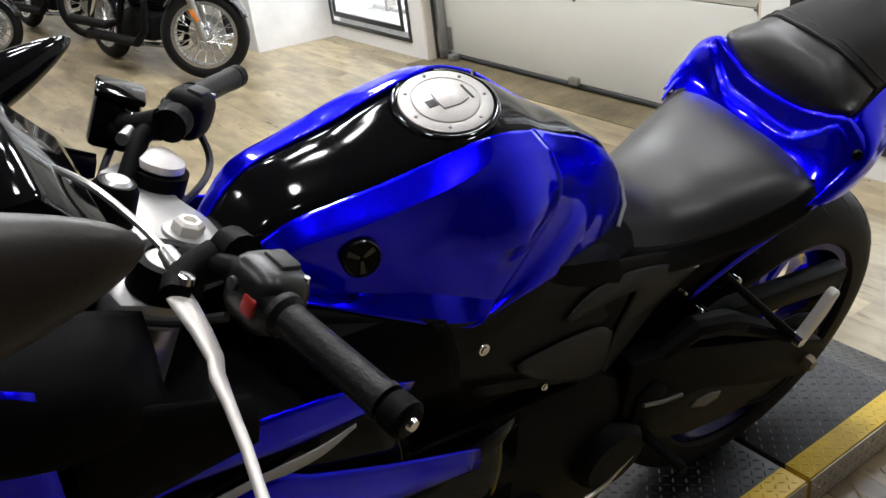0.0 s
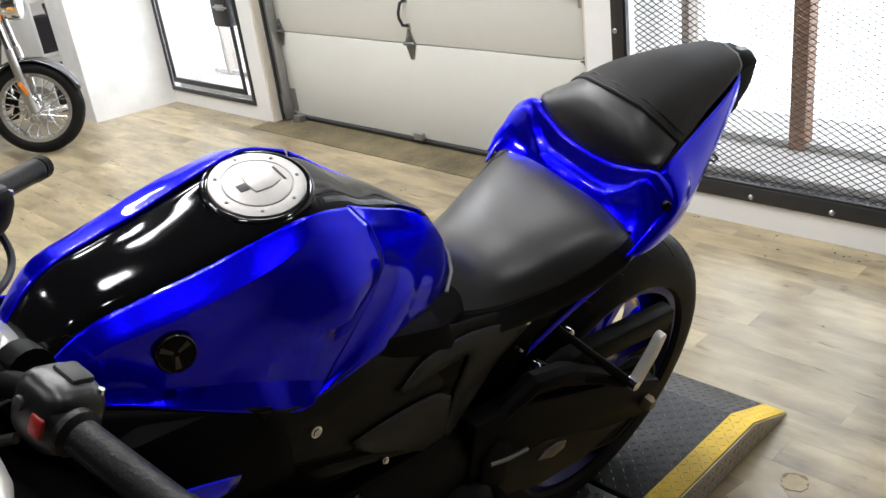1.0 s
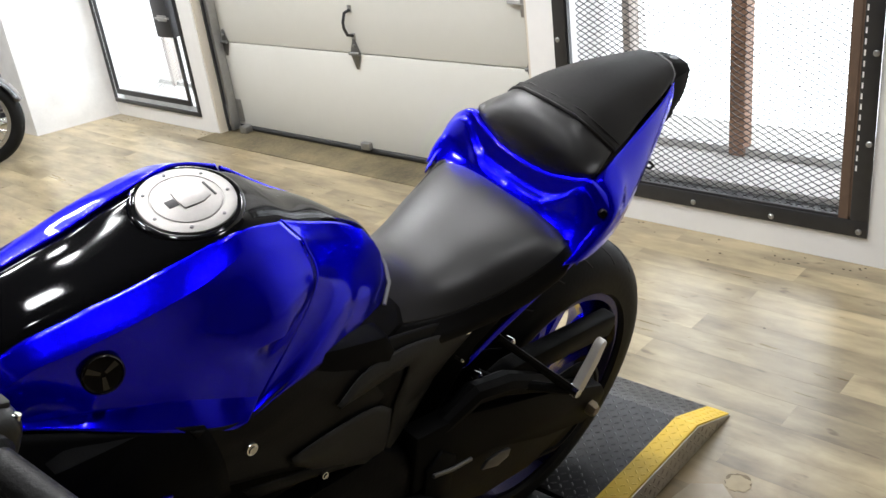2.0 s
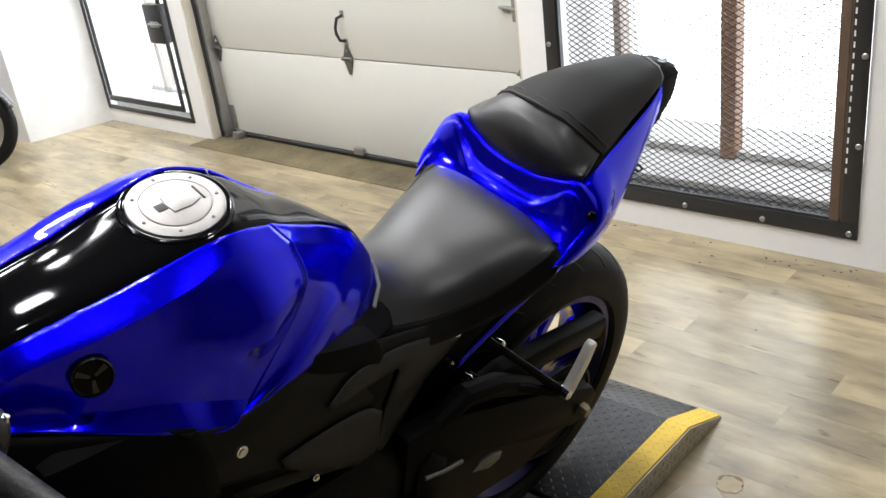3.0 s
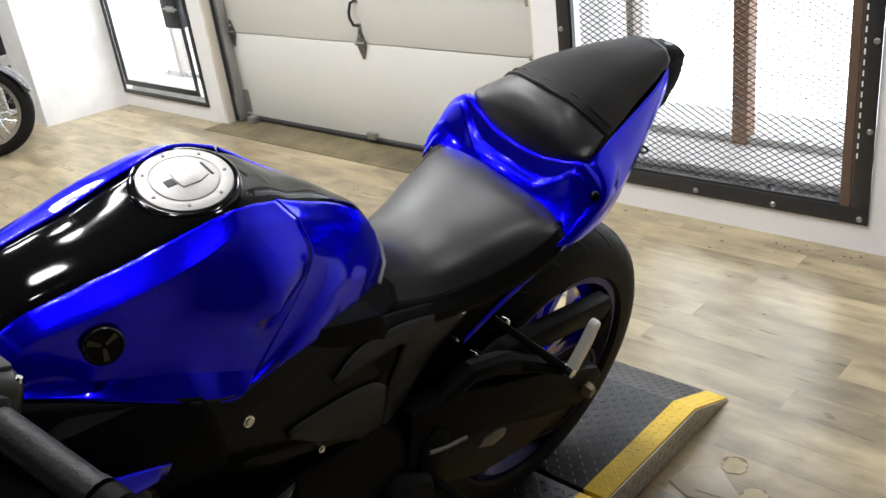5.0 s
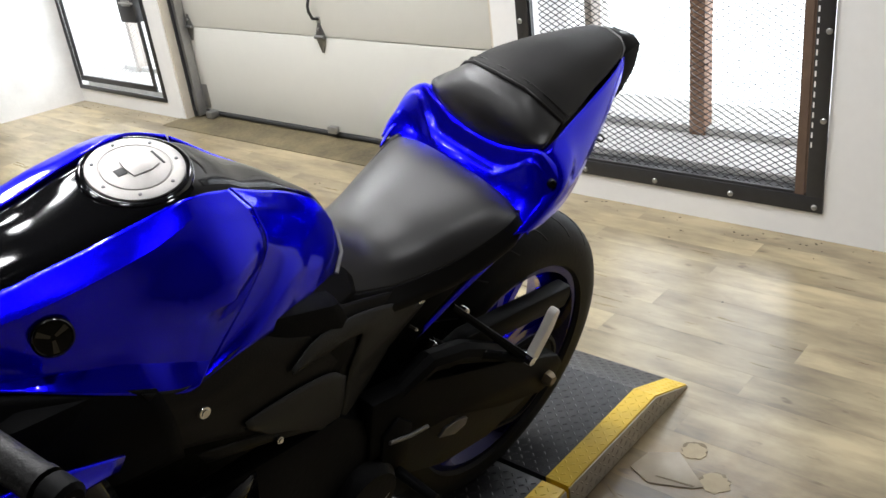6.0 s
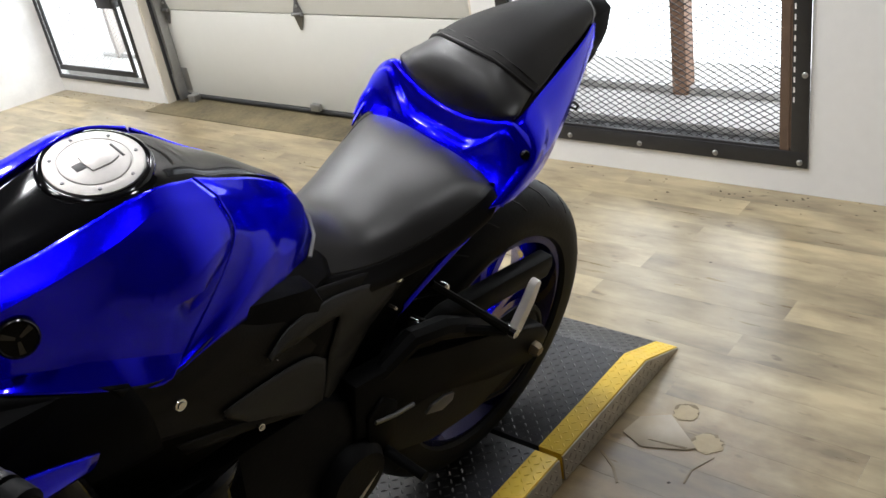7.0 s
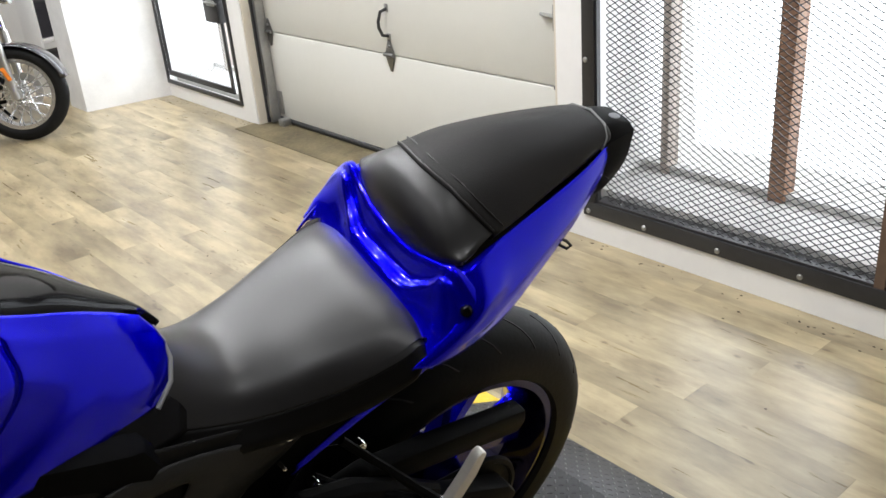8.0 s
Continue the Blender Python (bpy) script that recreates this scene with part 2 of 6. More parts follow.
def smooth_grid(rows, nu, nv, sharp_u=(), sharp_v=()):
    """Catmull-Rom through a grid of control points; rows or columns named sharp keep a crease."""
    g = np.array(rows, float)

    def refine(a, n, sharp):
        out, m = [], len(a)
        for i in range(m - 1):
            p1, p2 = a[i], a[i + 1]
            p0 = 2 * p1 - p2 if i == 0 or i in sharp else a[i - 1]
            p3 = 2 * p2 - p1 if i == m - 2 or i + 1 in sharp else a[i + 2]
            for k in range(n):
                t = k / n
                out.append(0.5 * (2 * p1 + (p2 - p0) * t + (2 * p0 - 5 * p1 + 4 * p2 - p3) * t * t + (3 * p1 - p0 - 3 * p2 + p3) * t ** 3))
        out.append(a[-1])
        return np.array(out)
    g = refine(g, nu, sharp_u)
    g = refine(g.transpose(1, 0, 2), nv, sharp_v).transpose(1, 0, 2)
    return g


def bm_sheet(grid, flip=False, into=None, mirror=False):
    bm = into or bmesh.new()
    s = -1 if mirror else 1
    vs = [[bm.verts.new((p[0], s * p[1], p[2])) for p in row] for row in grid]
    for i in range(len(vs) - 1):
        for j in range(len(vs[0]) - 1):
            q = (vs[i][j], vs[i][j + 1], vs[i + 1][j + 1], vs[i + 1][j])
            bm.faces.new(q[::-1] if flip != mirror else q)
    return bm


def finish(name, bm, material, parent=None, label="", smooth=0.6, shell=0.0):
    """Links a bmesh as one mesh object."""
    me = bpy.data.meshes.new(name)
    bm.to_mesh(me)
    bm.free()
    me.materials.append(material)
    if smooth:
        me.polygons.foreach_set("use_smooth", [True] * len(me.polygons))
        me.set_sharp_from_angle(angle=smooth)
    ob = new(name, me)
    if shell:
        sm = ob.modifiers.new("shell", "SOLIDIFY")
        sm.thickness, sm.offset = shell, -1
    if parent:
        ob.parent = parent
    if label:
        tagged(ob, label)
    return ob


def part(name, bm, material, parent, label="", smooth=0.6, shell=0.0):
    return finish(name, bm, material, parent, label, smooth, shell)


def empty(name, m, label="", category="", group="", kind=""):
    ob = new(name)
    ob.empty_display_size = 0.1
    ob.matrix_world = m
    return tagged(ob, label, category, group, kind)


def share(name, mesh, parent, m):
    ob = new(name, mesh)
    ob.parent = parent
    ob.matrix_local = m
    return ob

# ---------- the room ----------
X0, X1, Y0, Y1, H = ROOM
T = 0.45     # depth of the outer wall

# opening edges along the wall: gate, roller door, caged window
GATE = (4.222, 5.112)
DOOR = (2.012, 4.095)
CAGE = (0.835, 1.898)
GATE_Z, CAGE_Z, TOP_Z = 0.078, 0.088, 2.5


def wall_piece(bm, y0, y1, z0, z1):
    bm_box(WALL_X, WALL_X + T, y0, y1, z0, z1, into=bm)


bm = bmesh.new()
wall_piece(bm, Y0, CAGE[0], 0, H)
wall_piece(bm, CAGE[0], CAGE[1], 0, CAGE_Z)
wall_piece(bm, CAGE[0], CAGE[1], TOP_Z, H)
wall_piece(bm, CAGE[1], DOOR[0], 0, H)
wall_piece(bm, DOOR[0], DOOR[1], 2.12, H)
wall_piece(bm, DOOR[1], GATE[0], 0, H)
wall_piece(bm, GATE[0], GATE[1], 0, GATE_Z)
wall_piece(bm, GATE[0], GATE[1], TOP_Z, H)
wall_piece(bm, GATE[1], Y1, 0, H)
tagged(finish("wall_east", bm, M_WALL, smooth=0), "white painted outer wall with door and window openings", "wall", kind="structure")

tagged(finish("wall_west", bm_box(X0 - 0.2, X0, Y0, Y1, 0, H), M_DARKWALL, smooth=0), "unseen plain wall closing the room, dark brown to cut bounced light", "wall", kind="structure")
tagged(finish("wall_south", bm_box(X0 - 0.2, X1 + T, Y0 - 0.2, Y0, 0, H), M_DARKWALL, smooth=0), "unseen plain wall at the room's end, dark brown to cut bounced light", "wall", kind="structure")
tagged(finish("wall_north", bm_box(X0 - 0.2, X1 + T, Y1, Y1 + 0.2, 0, H), M_WALL, smooth=0), "plain white painted wall behind the parked motorcycles", "wall", kind="structure")
tagged(finish("ceiling", bm_box(X0 - 0.2, X1 + T, Y0 - 0.2, Y1 + 0.2, H, H + 0.15), M_CEIL, smooth=0), "plain dark painted ceiling", "ceiling", kind="structure")

M_STUB = mat("scuffed_wall_paint", (0.80, 0.79, 0.77), 0.6, grain=0.10, var=0.4, scale=70, bump=0.2)
# stub wall beside the gate, with a hollow end
stub = bm_prism([(2.70, 5.118), (2.222, 5.198), (2.216, 5.43), (2.70, 5.43)], H, "Z", 0.0)
tagged(finish("wall_stub", stub, M_STUB, smooth=0), "scuffed white painted stub wall beside the gate", "wall", kind="structure")

# jamb lining of the roller door
for name, y0, y1 in (("door_jamb", DOOR[1] - 0.012, DOOR[1] - 0.001), ("door_jamb", DOOR[0] + 0.001, DOOR[0] + 0.012)):
    tagged(finish(name, bm_box(WALL_X + 0.004, WALL_X + 0.2, y0, y1, 0.002, 2.11), M_JAMB, smooth=0), "tan painted door jamb lining", "jamb", kind="structure")


# ---------- roller door ----------
M_HINGE = mat("dull_hinge_steel", (0.20, 0.20, 0.195), 0.38, metal=0.85, grain=0.5, var=0.4, scale=60, bump=0.15)


def roller_door():
    top = empty("garage_door", Matrix.Translation((2.80, 0, 0)), "cream sectional garage door with steel hinges, closed", "garage door", kind="structure")
    y0, y1 = DOOR[0] + 0.03, DOOR[1] - 0.05
    zs = [0.032, 0.468, 0.99, 1.51, 2.03, 2.11]
    for a, b in zip(zs[:-1], zs[1:]):
        part("door_panel", bm_box(0, 0.045, y0, y1, a, b - 0.004, 0.004), M_DOOR, top)
    part("bottom_seal", bm_tube([(0.01, y0, 0.018), (0.01, y1, 0.018)], 0.015, 10), M_RUBBER, top, "black rubber bottom seal")
    # hinges: diamond plates over the joints
    for z in (0.468, 0.99, 1.51):
        for y in (y0 + 0.03, 3.036, y1 - 0.035):
            plate = part("hinge", bm_prism([(y - 0.033, z), (y - 0.006, z + 0.062), (y + 0.006, z + 0.062), (y + 0.033, z), (y + 0.006, z - 0.07), (y - 0.006, z - 0.07)], 0.004, "X", -0.006, 0.001), M_HINGE, top)
            part("hinge_barrel", bm_tube([(-0.012, y - 0.03, z), (-0.012, y + 0.03, z)], 0.008, 10), M_HINGE, plate)
            part("bolt", bm_lathe([(0.0, -0.014), (0.007, -0.013), (0.007, -0.006)], 8, "X", (0, y, z + 0.035)), M_GALV, plate)
    # lift handle
    h = [(-0.002, 3.036, 0.655), (-0.03, 3.04, 0.648), (-0.042, 3.044, 0.61), (-0.042, 3.044, 0.585), (-0.03, 3.04, 0.553), (-0.002, 3.036, 0.545)]
    part("lift_handle", bm_tube(h, 0.007, 8), M_BLACKSTEEL, top, "dark steel lift handle")
    for z in (0.66, 0.54):
        part("handle_plate", bm_box(-0.004, 0, 3.024, 3.048, z - 0.016, z + 0.016, 0.002), M_GALV, top)
    # side latch
    la = part("side_latch", bm_box(-0.02, -0.002, y0 + 0.005, y0 + 0.06, 0.66, 0.75, 0.004), M_GALV, top, "galvanised side latch")
    part("latch_bolt", bm_tube([(-0.012, y0 + 0.04, 0.705), (-0.012, y0 + 0.12, 0.712)], [0.01, 0.006], 8), M_GALV, la)
    # bottom corner bracket with cable anchor
    for y, s in ((y1 - 0.03, -1), (y0 + 0.03, 1)):
        br = part("corner_bracket", bm_box(-0.006, 0, y - 0.03, y + 0.03, 0.05, 0.17, 0.003), M_GALV, top)
        part("roller", bm_lathe([(0.0, -0.012), (0.022, -0.012), (0.022, 0.012), (0.0, 0.012)], 14, "Y", (-0.02, y - s * 0.04, 0.10)), M_GALV, br)
    part("stop_block", bm_box(-0.05, 0.0, y1 - 0.115, y1 - 0.065, 0.004, 0.04, 0.004), M_GALV, top)
    part("seal_clip", bm_box(-0.028, -0.004, 3.02, 3.075, 0.03, 0.062, 0.003), M_GALV, top, "small steel pull clip")
    return top


roller_door()


def door_track(y, s):
    top = empty("door_track", Matrix.Translation((2.765, y, 0)), "galvanised vertical roller track beside the garage door", "door track", kind="structure")
    rail = bmesh.new()
    bm_box(-0.012, 0.03, -0.003, 0.003, 0.012, 2.1, into=rail)
    bm_box(-0.016, -0.012, -0.003, 0.02 * s if s > 0 else 0.003, 0.012, 2.1, into=rail) if s > 0 else bm_box(-0.016, -0.012, -0.02, 0.003, 0.012, 2.1, into=rail)
    part("rail", rail, M_GALV, top, smooth=0)
    part("weather_strip", bm_box(-0.03, 0.03, 0.020 * s, 0.03 * s, 0.012, 2.1) if s > 0 else bm_box(-0.03, 0.03, -0.03, -0.020, 0.012, 2.1), M_BLACKSTEEL, top, "dark weather strip", smooth=0)
    for z in (0.1, 0.75, 1.4):
        part("angle_bracket", bm_box(-0.02, 0.034, *sorted((0.0, 0.05 * s)), z - 0.06, z + 0.05, 0.002), M_GALV, top)
    return top


door_track(DOOR[1] - 0.065, 1)
door_track(DOOR[0] + 0.045, -1)

# worn concrete strip in front of the door
tagged(finish("threshold", bm_box(2.585, 2.86, DOOR[0] - 0.03, 4.135, -0.02, 0.003), M_CONCRETE, smooth=0), "brown stained bare concrete strip at the garage door", "floor", kind="structure")


# ---------- window niches ----------
def expanded_mesh(y0, y1, z0, z1, x, dy, dz, thick):
    """Expanded metal: rows of zigzag strands that touch at the knots."""
    verts, faces = [], []
    rows = int((z1 - z0) / dz)
    cols = int((y1 - y0) / dy)
    for r in range(rows + 1):
        z = z0 + r * dz
        s = 1 if r % 2 == 0 else -1
        prev = None
        for c in range(2 * cols + 1):
            y = y0 + c * dy / 2
            zz = z + s * (dz / 2 if c % 2 == 0 else -dz / 2)
            xx = x + (0.0015 if c % 2 == 0 else -0.0015)
            b = len(verts)
            verts += [(xx - 0.0012, y, zz - thick), (xx + 0.0012, y, zz - thick), (xx + 0.0012, y, zz + thick), (xx - 0.0012, y, zz + thick)]
            if prev is not None:
                faces += [(prev + k, prev + (k + 1) % 4, b + (k + 1) % 4, b + k) for k in range(4)]
            prev = b
    me = bpy.data.meshes.new("mesh_panel")
    me.from_pydata(verts, [], faces)
    return me


def bolt_head(r=0.009):
    return bm_lathe([(0.0, -0.006), (r * 0.7, -0.0055), (r, -0.003), (r, 0.002)], 12, "X")


def caged_window():
    y0, y1 = CAGE
    z0, z1 = CAGE_Z, TOP_Z
    top = empty("window_cage", Matrix.Translation((WALL_X, 0, 0)), "black steel security cage of expanded mesh bolted over a window", "security cage", kind="structure")
    w = 0.05
    for nm, a in (("frame_bar", (y0, y1, z0, z0 + w)), ("frame_bar", (y0, y1, z1 - w, z1)), ("frame_bar", (y0, y0 + w, z0 + w, z1 - w)), ("frame_bar", (y1 - w, y1, z0 + w, z1 - w))):
        part(nm, bm_box(-0.008, -0.001, *a, 0.0015), M_BLACKSTEEL, top)
    # inner angle returning into the niche
    part("angle_bar", bm_box(-0.001, 0.05, y0 + 0.046, y0 + 0.058, z0 + w, z1 - w), M_RUST, top, "brown primed steel angle")
    part("angle_bar", bm_box(-0.001, 0.016, y1 - 0.056, y1 - 0.046, z0 + w, z1 - w), M_BLACKSTEEL, top)
    part("angle_bar", bm_box(-0.001, 0.05, y0 + 0.046, y1 - 0.046, z0 + 0.046, z0 + 0.058), M_BLACKSTEEL, top)
    part("angle_bar", bm_box(-0.003, 0.012, y0 + 0.058, y0 + 0.085, z0 + w, z1 - w), M_RUST, top, "brown primed steel angle")
    me = expanded_mesh(y0 + 0.05, y1 - 0.05, z0 + 0.05, z1 - 0.05, 0.012, 0.0345, 0.0098, 0.0014)
    me.materials.append(M_MESH)
    share("mesh_panel", me, top, Matrix.Identity(4))
    bm = bolt_head()
    ob = part("bolt", bm, M_GALV, top, "galvanised bolt head")
    ob.location = (-0.008, 1.118, 0.106)
    spots = [(y, 0.106) for y in (0.858, 1.38, 1.647, 1.876)] + [(0.848, z) for z in (0.375, 0.63, 0.885, 1.14, 1.4, 1.66)] + [(1.882, z) for z in (0.36, 0.612, 0.87, 1.13, 1.39, 1.65)]
    for y, z in spots:
        share("bolt", ob.data, top, Matrix.Translation((-0.008, y, z)))
    # the small slots in the upright and in the foot
    for z in [0.3 + 0.03 * k for k in range(40)]:
        share("slot", SLOT, top, Matrix.Translation((-0.0085, y0 + 0.043, z)))
    return top


SLOT = bpy.data.meshes.new("slot")
b_ = bm_box(-0.0008, 0.0, -0.0022, 0.0022, -0.008, 0.008)
b_.to_mesh(SLOT)
b_.free()
SLOT.materials.append(M_WALL)
caged_window()


def window_unit(name, y0, y1, z0, posts, label):
    top = empty(name, Matrix.Translation((0, 0, 0)), label, "window", kind="structure")
    part("window_sill", bm_box(WALL_X + 0.052, 3.10, y0 + 0.001, y1 - 0.001, z0 + 0.001, z0 + 0.05, 0.004), M_SILL, top, "weathered grey sill")
    for y, w, m, lab in posts:
        part("window_post", bm_box(2.985, 3.05, y - w / 2, y + w / 2, z0 + 0.05, TOP_Z - 0.001, 0.003), m, top, lab)
    part("bottom_rail", bm_box(3.0, 3.05, y0 + 0.001, y1 - 0.001, z0 + 0.05, z0 + 0.075, 0.003), M_SILL, top, "weathered grey bottom rail")
    glass = part("pane", bm_box(3.025, 3.029, y0 + 0.001, y1 - 0.001, z0 + 0.075, TOP_Z - 0.001), M_GLASS, top, "clear window pane", smooth=0)
    glass.visible_shadow = False
    return top


M_GLASS = bpy.data.materials.new("clear_glass")
M_GLASS.use_nodes = True
gb = M_GLASS.node_tree.nodes["Principled BSDF"]
gb.inputs["Transmission Weight"].default_value = 1.0
gb.inputs["Roughness"].default_value = 0.0
gb.inputs["IOR"].default_value = 1.1
M_MULL = mat("grey_brown_mullion", (0.42, 0.36, 0.31), 0.6, grain=0.3, var=0.3, scale=30, bump=0.2)
window_unit("window_1", CAGE[0], CAGE[1], CAGE_Z + 0.03, [(1.375, 0.055, M_POST, "brown timber window post"), (1.795, 0.03, M_MULL, "pale weathered mullion")], "tall window with brown timber post behind the cage")
window_unit("window_2", GATE[0], GATE[1], GATE_Z - 0.02, [(4.93, 0.035, M_MULL, "pale weathered mullion")], "bright doorway window behind the security gate")


# ---------- security gate ----------
def security_gate():
    y0, y1 = GATE
    z0, z1 = GATE_Z, TOP_Z
    top = empty("security_gate", Matrix.Translation((WALL_X, 0, 0)), "black steel security gate with fine mesh and lock box, closed", "gate", kind="structure")
    for a in ((y0, y1, z0, z0 + 0.024), (y0, y1, z1 - 0.024, z1), (y0, y0 + 0.024, z0 + 0.024, z1 - 0.024), (y1 - 0.024, y1, z0 + 0.024, z1 - 0.024)):
        part("frame_bar", bm_box(-0.008, 0.002, *a, 0.002), M_BLACKSTEEL, top)
    leaf = part("gate_leaf", bm_box(-0.004, 0.008, y0 + 0.075, y1 - 0.035, z0 + 0.050, z0 + 0.080, 0.002), M_BLACKSTEEL, top)
    part("leaf_bar", bm_box(-0.004, 0.008, y0 + 0.075, y0 + 0.10, z0 + 0.08, z1 - 0.08, 0.002), M_BLACKSTEEL, leaf)
    part("leaf_bar", bm_box(-0.004, 0.008, y1 - 0.060, y1 - 0.035, z0 + 0.08, z1 - 0.08, 0.002), M_BLACKSTEEL, leaf)
    part("leaf_bar", bm_box(-0.004, 0.02, y0 + 0.075, y1 - 0.04, z1 - 0.08, z1 - 0.045, 0.002), M_BLACKSTEEL, leaf)
    me = expanded_mesh(y0 + 0.1, y1 - 0.065, z0 + 0.07, z1 - 0.08, 0.012, 0.0345, 0.0098, 0.0007)
    me.materials.append(M_GALV)
    share("mesh_panel", me, leaf, Matrix.Identity(4))
    lock = part("lock_box", bm_box(-0.03, 0.02, y0 + 0.055, y0 + 0.20, 0.50, 0.70, 0.005), M_BLACKSTEEL, top, "black steel lock box")
    part("lock_plate", bm_box(-0.036, -0.03, y0 + 0.07, y0 + 0.15, 0.585, 0.615, 0.002), M_GALV, lock)
    part("latch_bar", bm_tube([(-0.034, y0 + 0.05, 0.6), (-0.034, y0 + 0.17, 0.6)], 0.006, 8), M_GALV, lock)
    return top


security_gate()

# bright overcast daylight outside the openings
tagged(finish("backdrop", bm_box(3.9, 3.95, -1.5, 7.5, -0.5, 4.0), M_SKYGLOW, smooth=0), "plain white overexposed daylight outside", "backdrop", kind="structure")


def window_lamp(name, y0, y1, z0, z1, power):
    li = bpy.data.lights.new(name, "AREA")
    li.shape, li.size, li.size_y, li.energy = "RECTANGLE", y1 - y0, z1 - z0, power
    li.color = (0.84, 0.92, 1.0)
    ob = new(name, li)
    ob.matrix_world = look((3.12, (y0 + y1) / 2, (z0 + z1) / 2), (0.0, (y0 + y1) / 2, (z0 + z1) / 2 - 0.3))
    return ob


window_lamp("daylight_cage", CAGE[0] + 0.06, CAGE[1] - 0.06, 0.2, 2.45, W_CAGE)
window_lamp("daylight_gate", GATE[0] + 0.06, GATE[1] - 0.06, 0.2, 2.45, W_GATE)


# ---------- ceiling lamps ----------
M_LAMPGLOW = mat("lamp_diffuser", (0.9, 0.9, 0.9), 0.5, emit=(0.98, 0.98, 1.0), strength=LAMP_GLOW)


def ceiling_lamp():
    top = empty("ceiling_lamp", Matrix.Translation((0, 0, 0)), "white round spot lamp hanging from the ceiling", "ceiling lamp", "spot lamps")
    part("housing", bm_lathe([(0.0, 0.0), (0.10, 0.0), (0.10, -0.05), (0.095, -0.06), (0.09, -0.06)], 28, caps=False), M_LAMPBODY, top)
    part("diffuser", bm_lathe([(0.09, -0.06), (0.07, -0.07), (0.035, -0.076), (0.0, -0.078)], 28, caps=False), M_LAMPGLOW, top, "glowing white diffuser")
    li = bpy.data.lights.new("bulb", "AREA")
    li.shape, li.size, li.energy, li.color = "DISK", 0.19, W_LAMP, (0.96, 0.98, 1.0)
    ob = new("bulb", li)
    ob.parent = top
    ob.matrix_local = Matrix.Translation((0, 0, -0.082))
    return top


def tube_lamp():
    """An added, unseen fill light: a shallow ceiling fitting with two tubes, 1.2 m long."""
    top = empty("tube_lamp", Matrix.Identity(4), "added twin-tube fill light on the ceiling, unseen", "tube lamp", "tube lamps")
    part("tray", bm_prism([(-.16, 0.0), (.16, 0.0), (.13, -.05), (-.13, -.05)], 1.24, "Y", -0.62, 0.004), M_LAMPBODY, top)
    for x in (-.07, .07):
        part("tube", bm_tube([(x, -.59, -.068), (x, .59, -.068)], 0.014, 12), M_LAMPGLOW, top, "glowing tube")
    li = bpy.data.lights.new("tubes", "AREA")
    li.shape, li.size, li.size_y, li.energy, li.color = "RECTANGLE", 0.26, 1.2, W_TUBE, (0.95, 0.98, 1.0)
    ob = new("tubes", li)
    ob.parent = top
    ob.matrix_local = Matrix.Translation((0, 0, -0.085))
    return top


lamp = ceiling_lamp()
lamp.matrix_world = Matrix.Translation((*LAMPS[0], H))
for x, y in LAMPS[1:]:
    copy_thing(lamp, Matrix.Translation((x, y, H)))
fitting = tube_lamp()
fitting.matrix_world = Matrix.Translation((*FILL_TUBES[0], H))
for x, y in FILL_TUBES[1:]:
    copy_thing(fitting, Matrix.Translation((x, y, H)))


# ---------- tread-plate platform and ramp ----------
PZ = 0.066


def stud_mesh():
    """One raised lens-shaped stud of a tread plate."""
    bm = bmesh.new()
    a, b, h = 0.0070, 0.0024, 0.0019
    ring = [bm.verts.new((a * math.cos(t), b * math.sin(t), 0)) for t in (0, 1.0, 2.14, math.pi, 4.14, 5.28)]
    ridge = [bm.verts.new((a * 0.45, 0, h)), bm.verts.new((-a * 0.45, 0, h))]
    for q in ((0, 1, 8), (1, 2, 9, 8), (2, 3, 9), (3, 4, 9), (4, 5, 8, 9), (5, 0, 8)):
        bm.faces.new([(ring + [None, None] + ridge)[i] for i in q])
    return bm


def studs(x0, x1, y0, y1, surface, skip=None):
    """A field of studs, turned by 45 degrees one way and the other in checks."""
    verts, faces = [], []
    src = stud_mesh()
    src.verts.ensure_lookup_table()
    sv = [v.co.copy() for v in src.verts]
    sf = [[v.index for v in f.verts] for f in src.faces]
    src.verts.index_update()
    sf = [[v.index for v in f.verts] for f in src.faces]
    src.free()
    step = 0.0172
    for i in range(int((x1 - x0) / step)):
        for j in range(int((y1 - y0) / step)):
            x, y = x0 + (i + 0.5) * step, y0 + (j + 0.5) * step
            if skip and skip(x, y):
                continue
            a = math.pi / 4 if (i + j) % 2 else -math.pi / 4
            c, s = math.cos(a), math.sin(a)
            base = len(verts)
            for v in sv:
                px, py = x + c * v.x - s * v.y, y + s * v.x + c * v.y
                verts.append(surface(px, py, v.z))
            faces += [[base + k for k in f] for f in sf]
    me = bpy.data.meshes.new("studs")
    me.from_pydata(verts, [], faces)
    return me


def stud_part(parent, material, *a, **k):
    me = studs(*a, **k)
    me.materials.append(material)
    ob = share("studs", me, parent, Matrix.Identity(4))
    return tagged(ob, kind="stuff")


